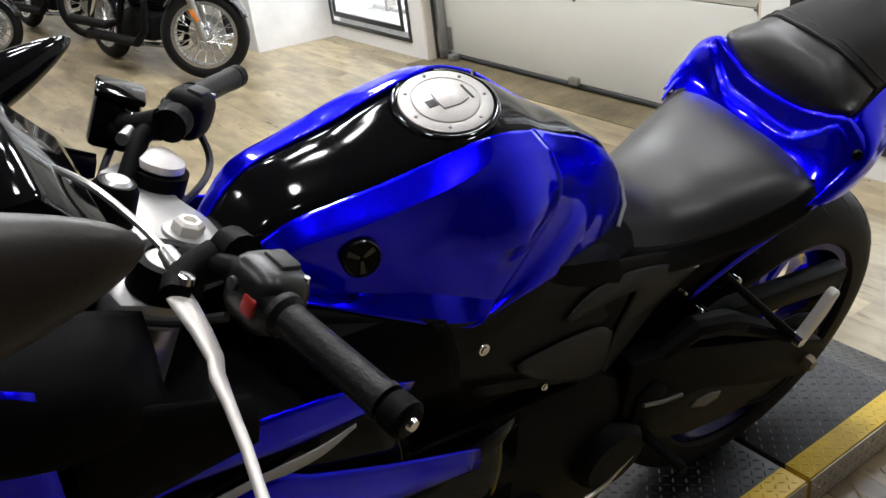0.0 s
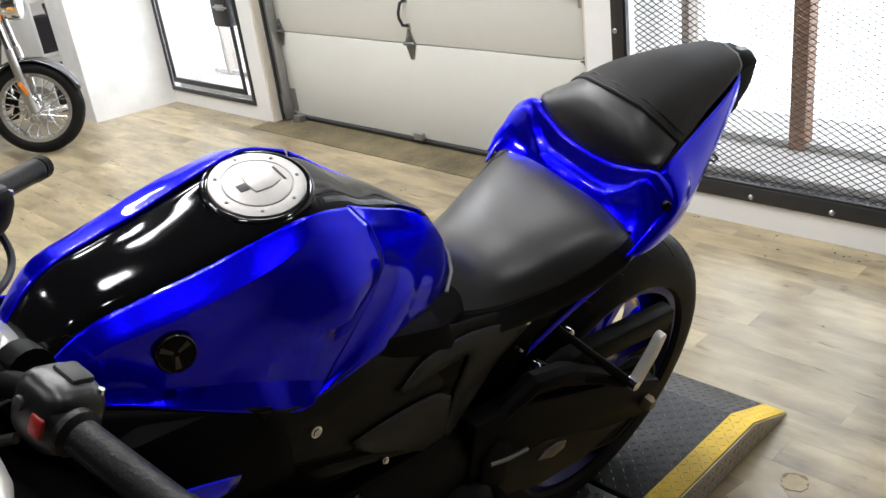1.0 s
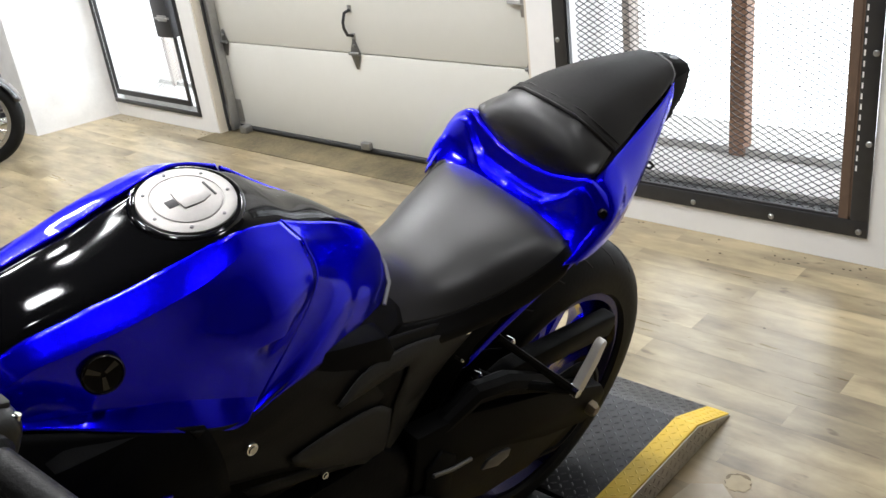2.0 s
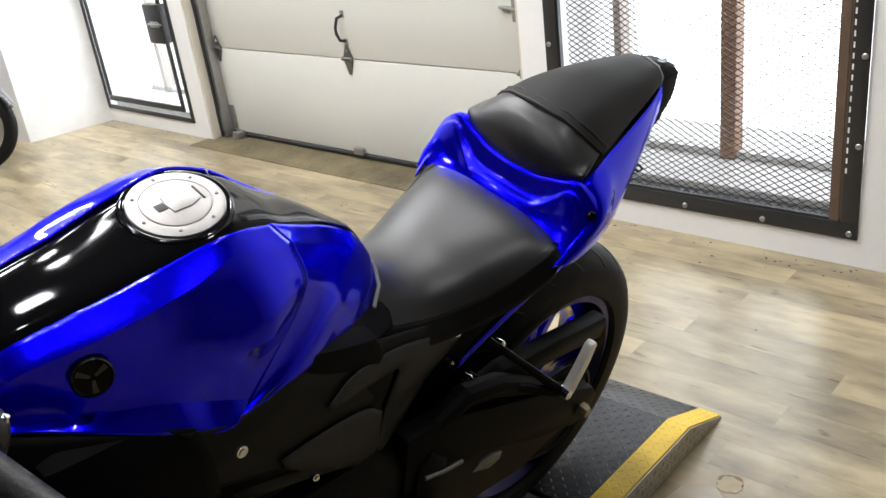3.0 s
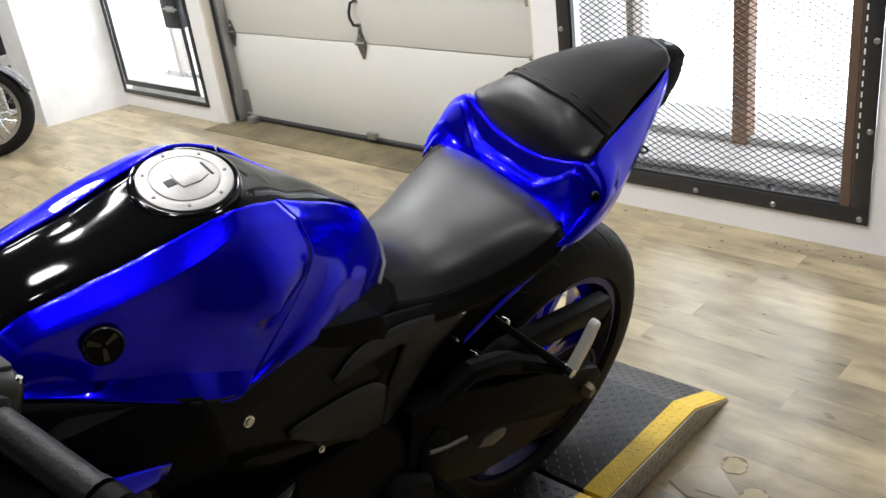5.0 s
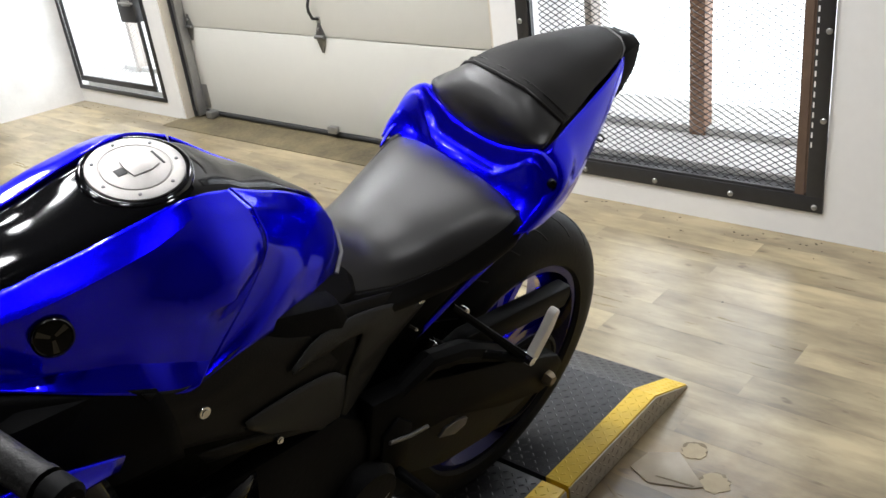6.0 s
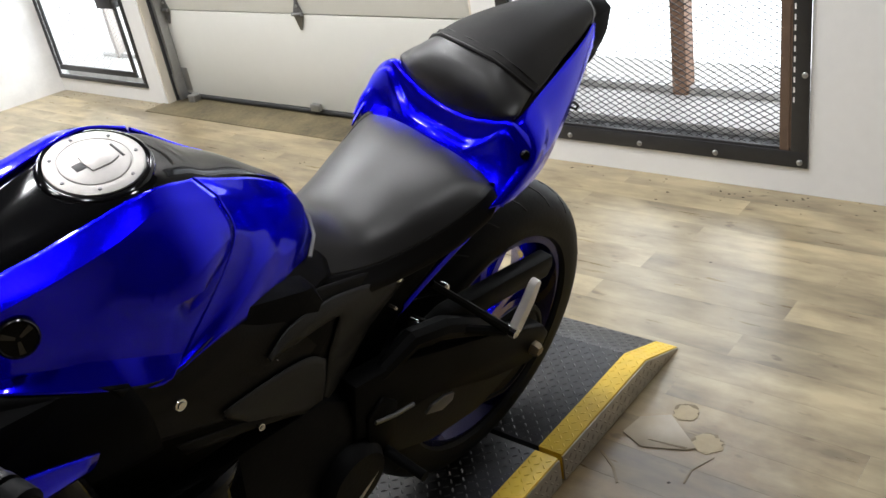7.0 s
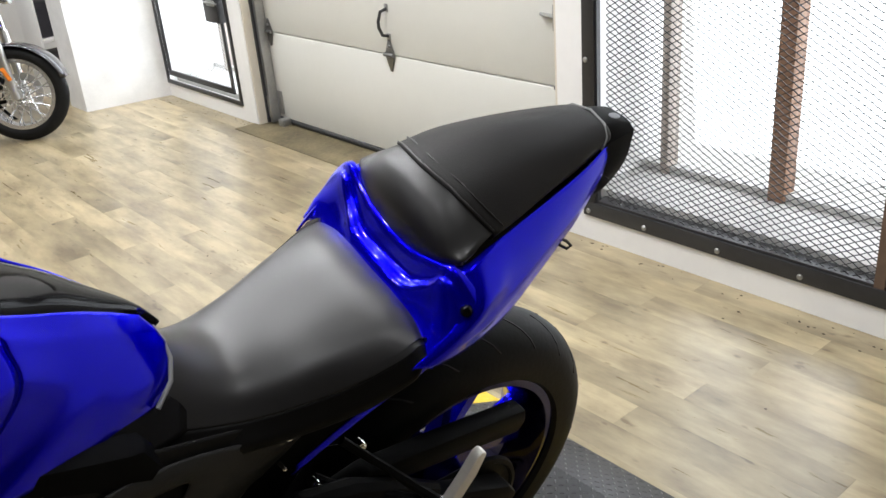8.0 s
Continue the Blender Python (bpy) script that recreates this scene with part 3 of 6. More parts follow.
def platform(name, x0, x1, xf, label):
    """Plate from x0 to x1 at full height; past x1 it slopes to the floor at xf (if xf > x1)."""
    y0, y1, band = 0.832, 1.46, 0.054
    top = empty(name, Matrix.Identity(4), label, "ramp")

    def height(x):
        return PZ if x <= x1 else PZ + (0.006 - PZ) * (x - x1) / (xf - x1)
    xs = [x0, x1] + ([xf] if xf > x1 else [])

    def slab(ya, yb, drop):
        out = [(x, height(x) - drop) for x in xs]
        return bm_prism(out + [(xs[-1], 0.001), (x0, 0.001)], yb - ya, "Y", ya, 0.0012)
    part("deck", slab(y0 + band, y1 - band, 0.0), M_TREAD, top, "black tread-plate deck")
    for ya, yb in ((y0, y0 + band), (y1 - band, y1)):
        edge = part("edge_band", slab(ya, yb, -0.0005), M_YELLOW, top, "worn yellow painted edge")
        stud_part(edge, M_YELLOW, x0, xs[-1], ya + 0.002, yb + 0.001, lambda x, y, z: (x, y, height(x) + 0.55 * z + 0.0006))
    stud_part(top, M_TREADTOP, x0, xs[-1], y0 + band, y1 - band, lambda x, y, z: (x, y, height(x) + z))
    # bare tread plate down the side
    side = part("side_plate", bm_prism([(x0, 0.002), (xs[-1], 0.002)] + [(x, max(0.003, height(x) - 0.004)) for x in xs[::-1]], 0.003, "Y", y0 - 0.0032), M_ALU, top, "bare tread-plate side", smooth=0)
    stud_part(side, M_ALU, x0, xs[-1], 0.004, PZ, lambda x, y, z: (x, y0 - 0.0032 - z, y), skip=lambda x, y: y > height(x) - 0.012)
    return top


platform("ramp", 1.318, 1.672, 1.822, "black tread-plate ramp with worn yellow painted edges")
platform("platform", -1.3, 1.306, 0.0, "black tread-plate platform with yellow edges under the motorcycle")

# ---------- floor ----------
bm = bm_box(X0, X1 + 0.3, Y0, Y1, -0.12, -0.004)
floor = tagged(finish("floor", bm, M_CONCRETE, smooth=0), "tan vinyl plank floor with grey-brown grain, worn", "floor", kind="structure")


def planks():
    w, length, gap = 0.095, 0.92, 0.0003
    plank_mesh = {}

    def board(l):
        key = round(l, 3)
        if key not in plank_mesh:
            b = bm_box(0, w - gap, 0, l - gap, -0.004, 0.0)
            me = bpy.data.meshes.new("plank")
            b.to_mesh(me)
            b.free()
            me.materials.append(M_PLANK)
            plank_mesh[key] = me
        return plank_mesh[key]
    rest_v, rest_f = [], []
    i, x = 0, X1 - w
    while x > X0:
        off = (i * 0.43) % length
        y = Y0 - off
        while y < Y1:
            a, b = max(y, Y0), min(y + length, Y1)
            if b - a > 0.02:
                near = x > 0.35 and a > -1.0 and b < 7.2
                if near:
                    share("plank", board(b - a), floor, Matrix.Translation((x, a, 0)))
                else:
                    k = len(rest_v)
                    rest_v.extend([(px, py, pz) for px in (x, x + w - gap) for py in (a, b - gap) for pz in (-0.004, 0.0)])
                    rest_f.extend([[k + q for q in f] for f in ((0, 1, 3, 2), (4, 6, 7, 5), (0, 4, 5, 1), (2, 3, 7, 6), (0, 2, 6, 4), (1, 5, 7, 3))])
            y += length
        i += 1
        x -= w
    me = bpy.data.meshes.new("far_planks")
    me.from_pydata(rest_v, [], rest_f)
    me.materials.append(M_PLANK)
    ob = share("far_planks", me, floor, Matrix.Identity(4))
    tagged(ob, kind="stuff")

# ---------- the blue sport motorcycle ----------
def paint(name, colour, flake, coat=0.8):
    """Metallic paint under clear coat, with fine flake."""
    m = bpy.data.materials.new(name)
    m.use_nodes = True
    nt = m.node_tree
    b = nt.nodes["Principled BSDF"]
    b.inputs["Metallic"].default_value = 0.85
    b.inputs["Roughness"].default_value = 0.23
    b.inputs["Specular IOR Level"].default_value = 0.15
    b.inputs["Specular Tint"].default_value = (0.05, 0.05, 1.0, 1)
    b.inputs["Coat Weight"].default_value = coat
    b.inputs["Coat IOR"].default_value = 1.42
    b.inputs["Coat Roughness"].default_value = 0.03
    tc = nt.nodes.new("ShaderNodeTexCoord")
    n = nt.nodes.new("ShaderNodeTexNoise")
    n.inputs["Scale"].default_value, n.inputs["Detail"].default_value = 1400, 1
    nt.links.new(tc.outputs["Object"], n.inputs["Vector"])
    hsv = nt.nodes.new("ShaderNodeHueSaturation")
    hsv.inputs["Color"].default_value = (*colour, 1)
    mr = nt.nodes.new("ShaderNodeMapRange")
    mr.inputs["To Min"].default_value, mr.inputs["To Max"].default_value = 1 - flake, 1 + flake
    nt.links.new(n.outputs["Fac"], mr.inputs["Value"])
    nt.links.new(mr.outputs[0], hsv.inputs["Value"])
    nt.links.new(hsv.outputs["Color"], b.inputs["Base Color"])
    return m


M_BLUE = paint("blue_metallic_paint", (0.003, 0.001, 0.92), 0.25)
M_SPOKE = paint("blue_spoke_paint", (0.003, 0.002, 0.45), 0.2, 0.7)
# Rim and hub blue darkened: shade inside the wheel put into the colour.
M_SHADED_RIM = paint("shaded_rim_blue", (0.002, 0.0015, 0.035), 0.2, 0.7)
M_GLOSSBLACK = mat("gloss_black_paint", (0.003, 0.003, 0.0034), 0.07, coat=0.0, spec=0.14)
M_RINGBLACK = mat("polished_black_ring", (0.003, 0.003, 0.0034), 0.08, spec=0.6)
M_SATIN = mat("satin_black_plastic", (0.0022, 0.0022, 0.0023), 0.55, spec=0.06, grain=0.3, var=0.2, scale=300, bump=0.12)
M_GREYPLASTIC = mat("dark_grey_plastic", (0.006, 0.0057, 0.0053), 0.5, spec=0.14, grain=0.3, var=0.15, scale=350, bump=0.15)
# Lighter copy of the cover's grey, for facets that catch the light.
M_LIT_FACET = mat("lit_facet_plastic", (0.017, 0.0168, 0.016), 0.48, spec=0.25, grain=0.3, var=0.15, scale=350, bump=0.15)
M_VINYL = mat("black_seat_vinyl", (0.0052, 0.0044, 0.0040), 0.6, spec=0.15, coat=0.78, grain=0.25, var=0.15, scale=900, bump=0.25)
M_VINYL.node_tree.nodes["Principled BSDF"].inputs["Coat Roughness"].default_value = 0.39
M_VINYL.node_tree.nodes["Principled BSDF"].inputs["Coat IOR"].default_value = 1.5
M_VINYL2 = mat("ribbed_seat_vinyl", (0.009, 0.008, 0.0075), 0.6, spec=0.25, grain=0.35, var=0.2, scale=700, bump=0.3)
# Matt copy of the seat vinyl, darkened: shade on the sides as colour.
M_SHADED_VINYL = mat("matt_shaded_seat_vinyl", (0.0035, 0.0032, 0.0030), 0.55, spec=0.12, grain=0.25, var=0.15, scale=900, bump=0.2)
M_STITCH = mat("grey_piping", (0.22, 0.22, 0.22), 0.5)
M_SILVER = mat("brushed_aluminium", (0.62, 0.61, 0.59), 0.32, metal=0.95, grain=0.15, var=0.1, scale=200, bump=0.05)
M_DARKCHROME = mat("dark_chrome", (0.16, 0.16, 0.165), 0.3, metal=0.9)
M_EMBLEM = mat("smoked_chrome_emblem", (0.09, 0.09, 0.095), 0.16, metal=1.0)
M_CHROME = mat("chrome", (0.85, 0.85, 0.85), 0.12, metal=1.0)
M_TYRE = mat("tyre_rubber", (0.005, 0.005, 0.005), 0.6, spec=0.2, grain=0.35, var=0.3, scale=120, bump=0.2)
M_GROOVE = mat("tyre_groove", (0.006, 0.006, 0.006), 0.8)
M_GRIP = mat("grip_rubber", (0.005, 0.0048, 0.0046), 0.45, spec=0.15, grain=0.3, var=0.2, scale=300, bump=0.3)
M_ENGINE = mat("dark_engine_casting", (0.004, 0.004, 0.0043), 0.55, metal=0.2, spec=0.1, grain=0.4, var=0.3, scale=120, bump=0.3)
M_CHAIN = mat("chain_steel", (0.30, 0.25, 0.18), 0.4, metal=0.9, grain=0.4, var=0.3, scale=200)
M_RED = mat("red_switch_plastic", (0.28, 0.012, 0.010), 0.4)
M_WHITE = mat("silver_stripe_decal", (0.5, 0.5, 0.5), 0.35)
M_SCREEN = mat("smoked_screen", (0.006, 0.008, 0.010), 0.06, coat=0.5)
M_AMBER = mat("amber_reflector", (0.75, 0.22, 0.03), 0.25)

bike = empty("motorcycle", pose(1.255, 1.05, 0.07, -16.02, 0, 177.49), "blue and black sport motorcycle leaning on its side stand", "motorcycle")


def shear_tail(p):
    """Shears the tail's far half back to fit the camera's view."""
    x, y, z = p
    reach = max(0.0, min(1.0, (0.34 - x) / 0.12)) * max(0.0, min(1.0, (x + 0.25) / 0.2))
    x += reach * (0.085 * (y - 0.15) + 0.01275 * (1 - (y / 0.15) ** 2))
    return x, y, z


def both(name, rows, nu, nv, material, shell=0.003, label="", flip=False, sharp_u=(), sharp_v=(), parent=None):
    """A sheet on the left side and its mirror image on the right."""
    made = []
    for mirror in (False, True):
        g = smooth_grid(rows, nu, nv, sharp_u, sharp_v)
        bm = bm_sheet(g, flip, mirror=mirror)
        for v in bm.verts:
            v.co = shear_tail(v.co)
        made.append(part(name, bm, material, parent or bike, label, 0.5, shell))
    return made


def whole(name, rows, nu, nv, material, shell=0.003, label="", flip=False, sharp_u=(), sharp_v=(), parent=None, soft=False):
    """A sheet given from the centre line outwards, mirrored into one mesh; soft rounds its creases a little."""
    full = [[(x, -y, z) for x, y, z in row[:0:-1]] + list(row) for row in rows]
    k = len(rows[0]) - 1
    sv = tuple(k + s for s in sharp_v) + tuple(k - s for s in sharp_v)
    g = smooth_grid(full, nu, nv, sharp_u, sv)
    for k in sharp_u * 3 if soft else ():
        a, b = k * nu - 2, k * nu + 3
        g[a:b] = 0.5 * g[a:b] + 0.25 * (g[a - 1:b - 1] + g[a + 1:b + 1])
    bm = bm_sheet(g, flip)
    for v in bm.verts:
        v.co = shear_tail(v.co)
    return part(name, bm, material, parent or bike, label, 0.5, shell)


# fuel tank: crease, shoulder, middle, low crease, bottom edge, from the front to the rear
TANK_FRONT = [
    [(0.8933, 0.0373, 0.8912), (0.8928, 0.05, 0.8767), (0.8893, 0.0561, 0.8754), (0.8851, 0.0595, 0.8722), (0.8804, 0.0623, 0.8644)],
    [(0.8478, 0.0454, 0.9246), (0.8471, 0.0653, 0.9133), (0.8411, 0.0674, 0.875), (0.8386, 0.0669, 0.8561), (0.843, 0.0799, 0.8542)],
    [(0.7972, 0.0505, 0.9347), (0.7963, 0.0754, 0.9214), (0.7888, 0.0797, 0.8668), (0.7859, 0.0844, 0.847), (0.7911, 0.1007, 0.8326)],
    [(0.7415, 0.0546, 0.9418), (0.7404, 0.0826, 0.9295), (0.7303, 0.0941, 0.8647), (0.7321, 0.102, 0.8353), (0.7392, 0.1183, 0.8098)],
    [(0.6859, 0.0566, 0.9499), (0.6845, 0.0826, 0.9356), (0.678, 0.1054, 0.878), (0.6953, 0.1065, 0.8174), (0.7029, 0.1266, 0.7925)],
    [(0.6252, 0.0566, 0.9549), (0.6215, 0.0724, 0.9397), (0.6267, 0.1064, 0.8862), (0.6705, 0.1138, 0.8082), (0.6894, 0.1287, 0.7877)],
    [(0.5725, 0.0505, 0.9397), (0.5545, 0.0632, 0.9153), (0.56, 0.0879, 0.8719), (0.6528, 0.1166, 0.7997), (0.6769, 0.1298, 0.7874)],
]
TANK_KNEE = [
    [(0.5725, 0.0505, 0.9397), (0.5545, 0.0632, 0.9153), (0.56, 0.0879, 0.8719), (0.608, 0.1122, 0.8269), (0.6769, 0.1298, 0.7943)],
    [(0.5333, 0.0415, 0.9167), (0.5157, 0.0527, 0.8896), (0.5156, 0.0731, 0.8509), (0.5448, 0.0964, 0.8191), (0.6033, 0.1201, 0.7922)],
    [(0.492, 0.0314, 0.8935), (0.4758, 0.0421, 0.8659), (0.4711, 0.0572, 0.8339), (0.4896, 0.0783, 0.8061), (0.5396, 0.1031, 0.7805)],
    [(0.4572, 0.0208, 0.8685), (0.4412, 0.032, 0.8436), (0.4337, 0.0427, 0.8178), (0.4435, 0.0613, 0.7957), (0.4868, 0.0836, 0.7768)],
    [(0.4246, 0.0101, 0.8434), (0.4109, 0.0195, 0.8229), (0.4033, 0.028, 0.8011), (0.4083, 0.0422, 0.7834), (0.4363, 0.0628, 0.7688)],
]


def skew_tank(p):
    """Skews the tank's far half out and up to fit the camera's view."""
    x, y, z = p
    f = max(0.0, min(2.0, 1 - y / 0.06)) * max(0.0, min(1.0, (x - 0.36) / 0.20))
    rise = 0.003 + 0.007 * max(0.0, 1 - abs(x - 0.635) / 0.12)
    return x, y - 0.004 * f, z + rise * f


def fold(x, y, z):
    """Crease that runs from the tank's upper rear down to the front, with a swelling behind it."""
    ax, az, bx, bz = 0.649, 0.931, 0.735, 0.889
    ln = math.hypot(bx - ax, bz - az)
    along = ((x - ax) * (bx - ax) + (z - az) * (bz - az)) / ln ** 2
    d = ((bz - az) * (x - ax) - (bx - ax) * (z - az)) / ln
    if d <= 0:
        return 0.0
    wide = max(0.014, min(0.10, 0.083 - 0.102 * along))
    fade = max(0.0, min(1.0, (along + 0.9) / 0.4, (1.6 - along) / 0.6, (z - 0.838) / 0.03))
    return fade * (0.17 * min(d, wide) - 0.14 * max(0.0, min(d, wide + 0.035) - wide))



def tank_half(name, rows, label, sharp_v, creased):
    """One painted panel of the tank on the near side and its fellow on the far side."""
    for mirror in (False, True):
        g = smooth_grid(rows, 10, 8, (), sharp_v)
        if creased:
            for i, row in enumerate(g):
                for p in row[1:-1]:
                    p[1] += fold(*p) * min(1.0, (len(g) - 1 - i) / 8)
        if mirror:
            # the far panel is drawn in over the black top to fit the camera's view
            for row in g:
                for j, p in enumerate(row):
                    near = max(0.0, 1 - j / 8)
                    p[1] -= 0.014 * near * max(0.0, min(1.0, (p[0] - 0.56) / 0.08))
                    p[2] += 0.004 * max(0.0, 1 - j / 14) * min(1.0, max(0.0, p[0] - 0.45) / 0.1)
        bm = bm_sheet(g, True, mirror=mirror)
        for v in bm.verts:
            v.co = skew_tank(v.co)
        part(name, bm, M_BLUE, bike, label, 0.35, 0.004)


tank_half("tank_panel", TANK_FRONT, "blue metallic tank panel", (1, 3), True)
tank_half("knee_panel", [[(x - 0.0015, y - 0.0022, z - 0.001) for x, y, z in r] for r in [TANK_FRONT[-1]] + TANK_KNEE[1:]], "blue knee panel behind a seam", (1,), False)


def tank_top():
    rows = []
    crease = [r[0] for r in TANK_FRONT] + [r[0] for r in TANK_KNEE[1:]] + [(.404, .001, .816)]
    for x, y, z in crease:
        lift = (0.009 - 0.011 * max(0.0, 1 - abs(x - 0.63) / 0.14)) * min(1.0, y / 0.06)
        rows.append([(x - 0.004, 0, z + lift), (x - 0.003, y * 0.4, z + lift * 0.85), (x - 0.001, y * 0.8, z + lift * 0.35), (x, y - 0.001, z - 0.005)])
    ob = whole("tank_top", rows, 6, 5, M_GLOSSBLACK, 0.004, "gloss black tank top", True)
    for v in ob.data.vertices:
        if v.co.y < 0:
            v.co.y *= 1 - 0.20 * max(0.0, min(1.0, (v.co.x - 0.54) / 0.08))
        v.co = skew_tank(v.co)
    return ob


tank_top()
# the black front end of the tank drops to the steering head
whole("tank_nose", [[(.896, 0, .905), (.895, .025, .902), (.892, .046, .896)], [(.915, 0, .885), (.912, .035, .880), (.90, .06, .872)], [(.918, 0, .85), (.914, .04, .845), (.90, .07, .84)], [(.91, 0, .80), (.905, .045, .80), (.89, .075, .80)]], 5, 5, M_GLOSSBLACK, 0.004, "", False)


def fuel_cap():
    tilt = pose(0.641, -0.003, 0.9678, -8.0, 2.0, 0)
    ring = part("filler_ring", bm_lathe([(0.0, -0.012), (0.069, -0.012), (0.069, -0.004), (0.0675, -0.0012), (0.0655, 0.0002), (0.063, 0.0006), (0.0605, 0.0), (0.060, -0.003), (0.0, -0.003)], 56), M_RINGBLACK, bike, "black recessed filler ring")
    ring.matrix_local = tilt @ Matrix.Scale(0.82, 4)
    cap = part("fuel_cap", bm_lathe([(0.0, -0.003), (0.0587, -0.003), (0.0587, 0.002), (0.0570, 0.003), (0.044, 0.003), (0.0435, 0.0022), (0.042, 0.0022), (0.0415, 0.0036), (0.039, 0.0046), (0.0, 0.005)], 56), M_CAP, ring, "matt silver fuel cap")
    for k in range(7):
        a = 2 * math.pi * k / 7 + 0.2
        part("cap_bolt", bm_lathe([(0.0, 0.0042), (0.0022, 0.0040), (0.0026, 0.002)], 10, "Z", (0.0505 * math.cos(a), 0.0505 * math.sin(a), 0)), M_DARKCHROME, cap)
    part("key_flap", bm_prism([(-0.026, -0.012), (-0.012, -0.017), (0.012, -0.016), (0.014, 0.0), (0.012, 0.016), (-0.012, 0.017), (-0.026, 0.012)], 0.0022, "Z", 0.0045, 0.0008), M_CAP, cap)
    part("key_slot", bm_box(0.014, 0.027, -0.0065, 0.0065, 0.0044, 0.0054, 0.0004), M_RUBBER, cap, "dark key slot")
    part("hinge_slot", bm_box(-0.033, -0.030, -0.014, 0.014, 0.0042, 0.0055, 0.0004), M_RUBBER, cap, "dark hinge slot")
    return ring


M_SWITCH = mat("switch_plastic", (0.006, 0.0058, 0.0056), 0.34, spec=0.5, grain=0.3, var=0.2, scale=300, bump=0.1)
# The near mirror's brownish sheen is put into this base colour.
M_MIRROR_SHEEN = mat("mirror_sheen_plastic", (0.030, 0.025, 0.0215), 0.42, spec=0.4, grain=0.25, var=0.15, scale=400, bump=0.08)
M_LEVER = mat("bare_cast_aluminium", (0.80, 0.76, 0.71), 0.42, metal=0.4, grain=0.12, var=0.1, scale=150, bump=0.05)
M_CLAMP = mat("cast_silver_clamp", (0.46, 0.455, 0.44), 0.42, metal=0.75, grain=0.2, var=0.15, scale=120, bump=0.08)
M_CAP = mat("matt_silver_cap", (0.40, 0.385, 0.365), 0.45, metal=0.6, grain=0.15, var=0.12, scale=150, bump=0.05)
fuel_cap()


def emblem(mirror):
    s = -1 if mirror else 1
    n = Vector((0.19, 0.93, 0.28)).normalized()
    q = n.to_track_quat("Z", "Y").to_matrix().to_4x4()
    m = Matrix.Translation((0.791, 0.0880, 0.8957)) @ q @ Matrix.Scale(0.82, 4)
    if mirror:
        m = Matrix.Diagonal((1, -1, 1, 1)) @ m
    e = part("emblem", bm_lathe([(0.0, -0.004), (0.0235, -0.004), (0.0235, 0.001), (0.0215, 0.0025), (0.0195, 0.001), (0.0, 0.0005)], 36), M_GLOSSBLACK, bike, "round black and silver emblem")
    e.matrix_local = m
    part("emblem_ring", bm_lathe([(0.0203, 0.0008), (0.0214, 0.0028), (0.0230, 0.0012)], 36, caps=False), M_EMBLEM, e)
    for k in range(3):
        a = 2 * math.pi * k / 3 + 0.5
        p = bm_prism([(0.003, -0.0018), (0.0185, -0.0035), (0.0185, 0.0035), (0.003, 0.0018)], 0.0014, "Z", 0.0003)
        ob = part("emblem_spoke", p, M_EMBLEM, e, smooth=0)
        ob.matrix_local = Matrix.Rotation(a, 4, "Z")
    return e


emblem(False)
emblem(True)

# rider's seat
SEAT = [
    [(.432, 0, .814), (.434, .024, .804), (.440, .046, .791), (.464, .070, .774), (.520, .096, .748), (.522, .098, .738)],
    [(.396, 0, .790), (.397, .027, .782), (.405, .052, .766), (.425, .075, .746), (.448, .098, .718), (.450, .099, .708)],
    [(.345, 0, .756), (.345, .034, .753), (.347, .064, .742), (.350, .086, .723), (.354, .105, .700), (.354, .106, .690)],
    [(.290, 0, .757), (.290, .042, .755), (.288, .078, .745), (.284, .102, .726), (.280, .119, .700), (.280, .119, .690)],
    [(.238, 0, .770), (.238, .048, .769), (.235, .090, .760), (.230, .118, .740), (.224, .134, .714), (.224, .134, .703)],
    [(.182, 0, .782), (.181, .050, .781), (.179, .096, .774), (.176, .128, .758), (.172, .145, .736), (.172, .145, .726)],
    [(.146, 0, .783), (.146, .050, .782), (.148, .096, .775), (.153, .128, .766), (.158, .147, .752), (.159, .146, .741)],
    [(.130, 0, .778), (.130, .050, .777), (.133, .096, .771), (.143, .128, .763), (.152, .146, .752), (.153, .145, .742)],
]
seat = whole("rider_seat", [r[:4] + [tuple(0.85 * a + 0.15 * b for a, b in zip(r[3], r[4]))] for r in SEAT], 6, 6, M_VINYL, 0.008, "black satin vinyl rider seat", False)
both("seat_skirt", [[tuple(0.85 * a + 0.15 * b for a, b in zip(r[3], r[4])), tuple(0.4 * a + 0.6 * b for a, b in zip(r[3], r[4])), r[4], r[5]] for r in SEAT], 7, 4, M_SHADED_VINYL, 0.006, "matt black seat side, darkened to stand for shade", False, parent=seat)
# piping where seat and tank meet
half = [(.407, .002, .820), (.403, .020, .811), (.403, .036, .798), (.412, .054, .785), (.434, .070, .772)]
part("seat_piping", bm_tube([(x, -y, z) for x, y, z in half[:0:-1]] + half, 0.0026, 8), M_STITCH, bike, "grey piping along the seat nose")

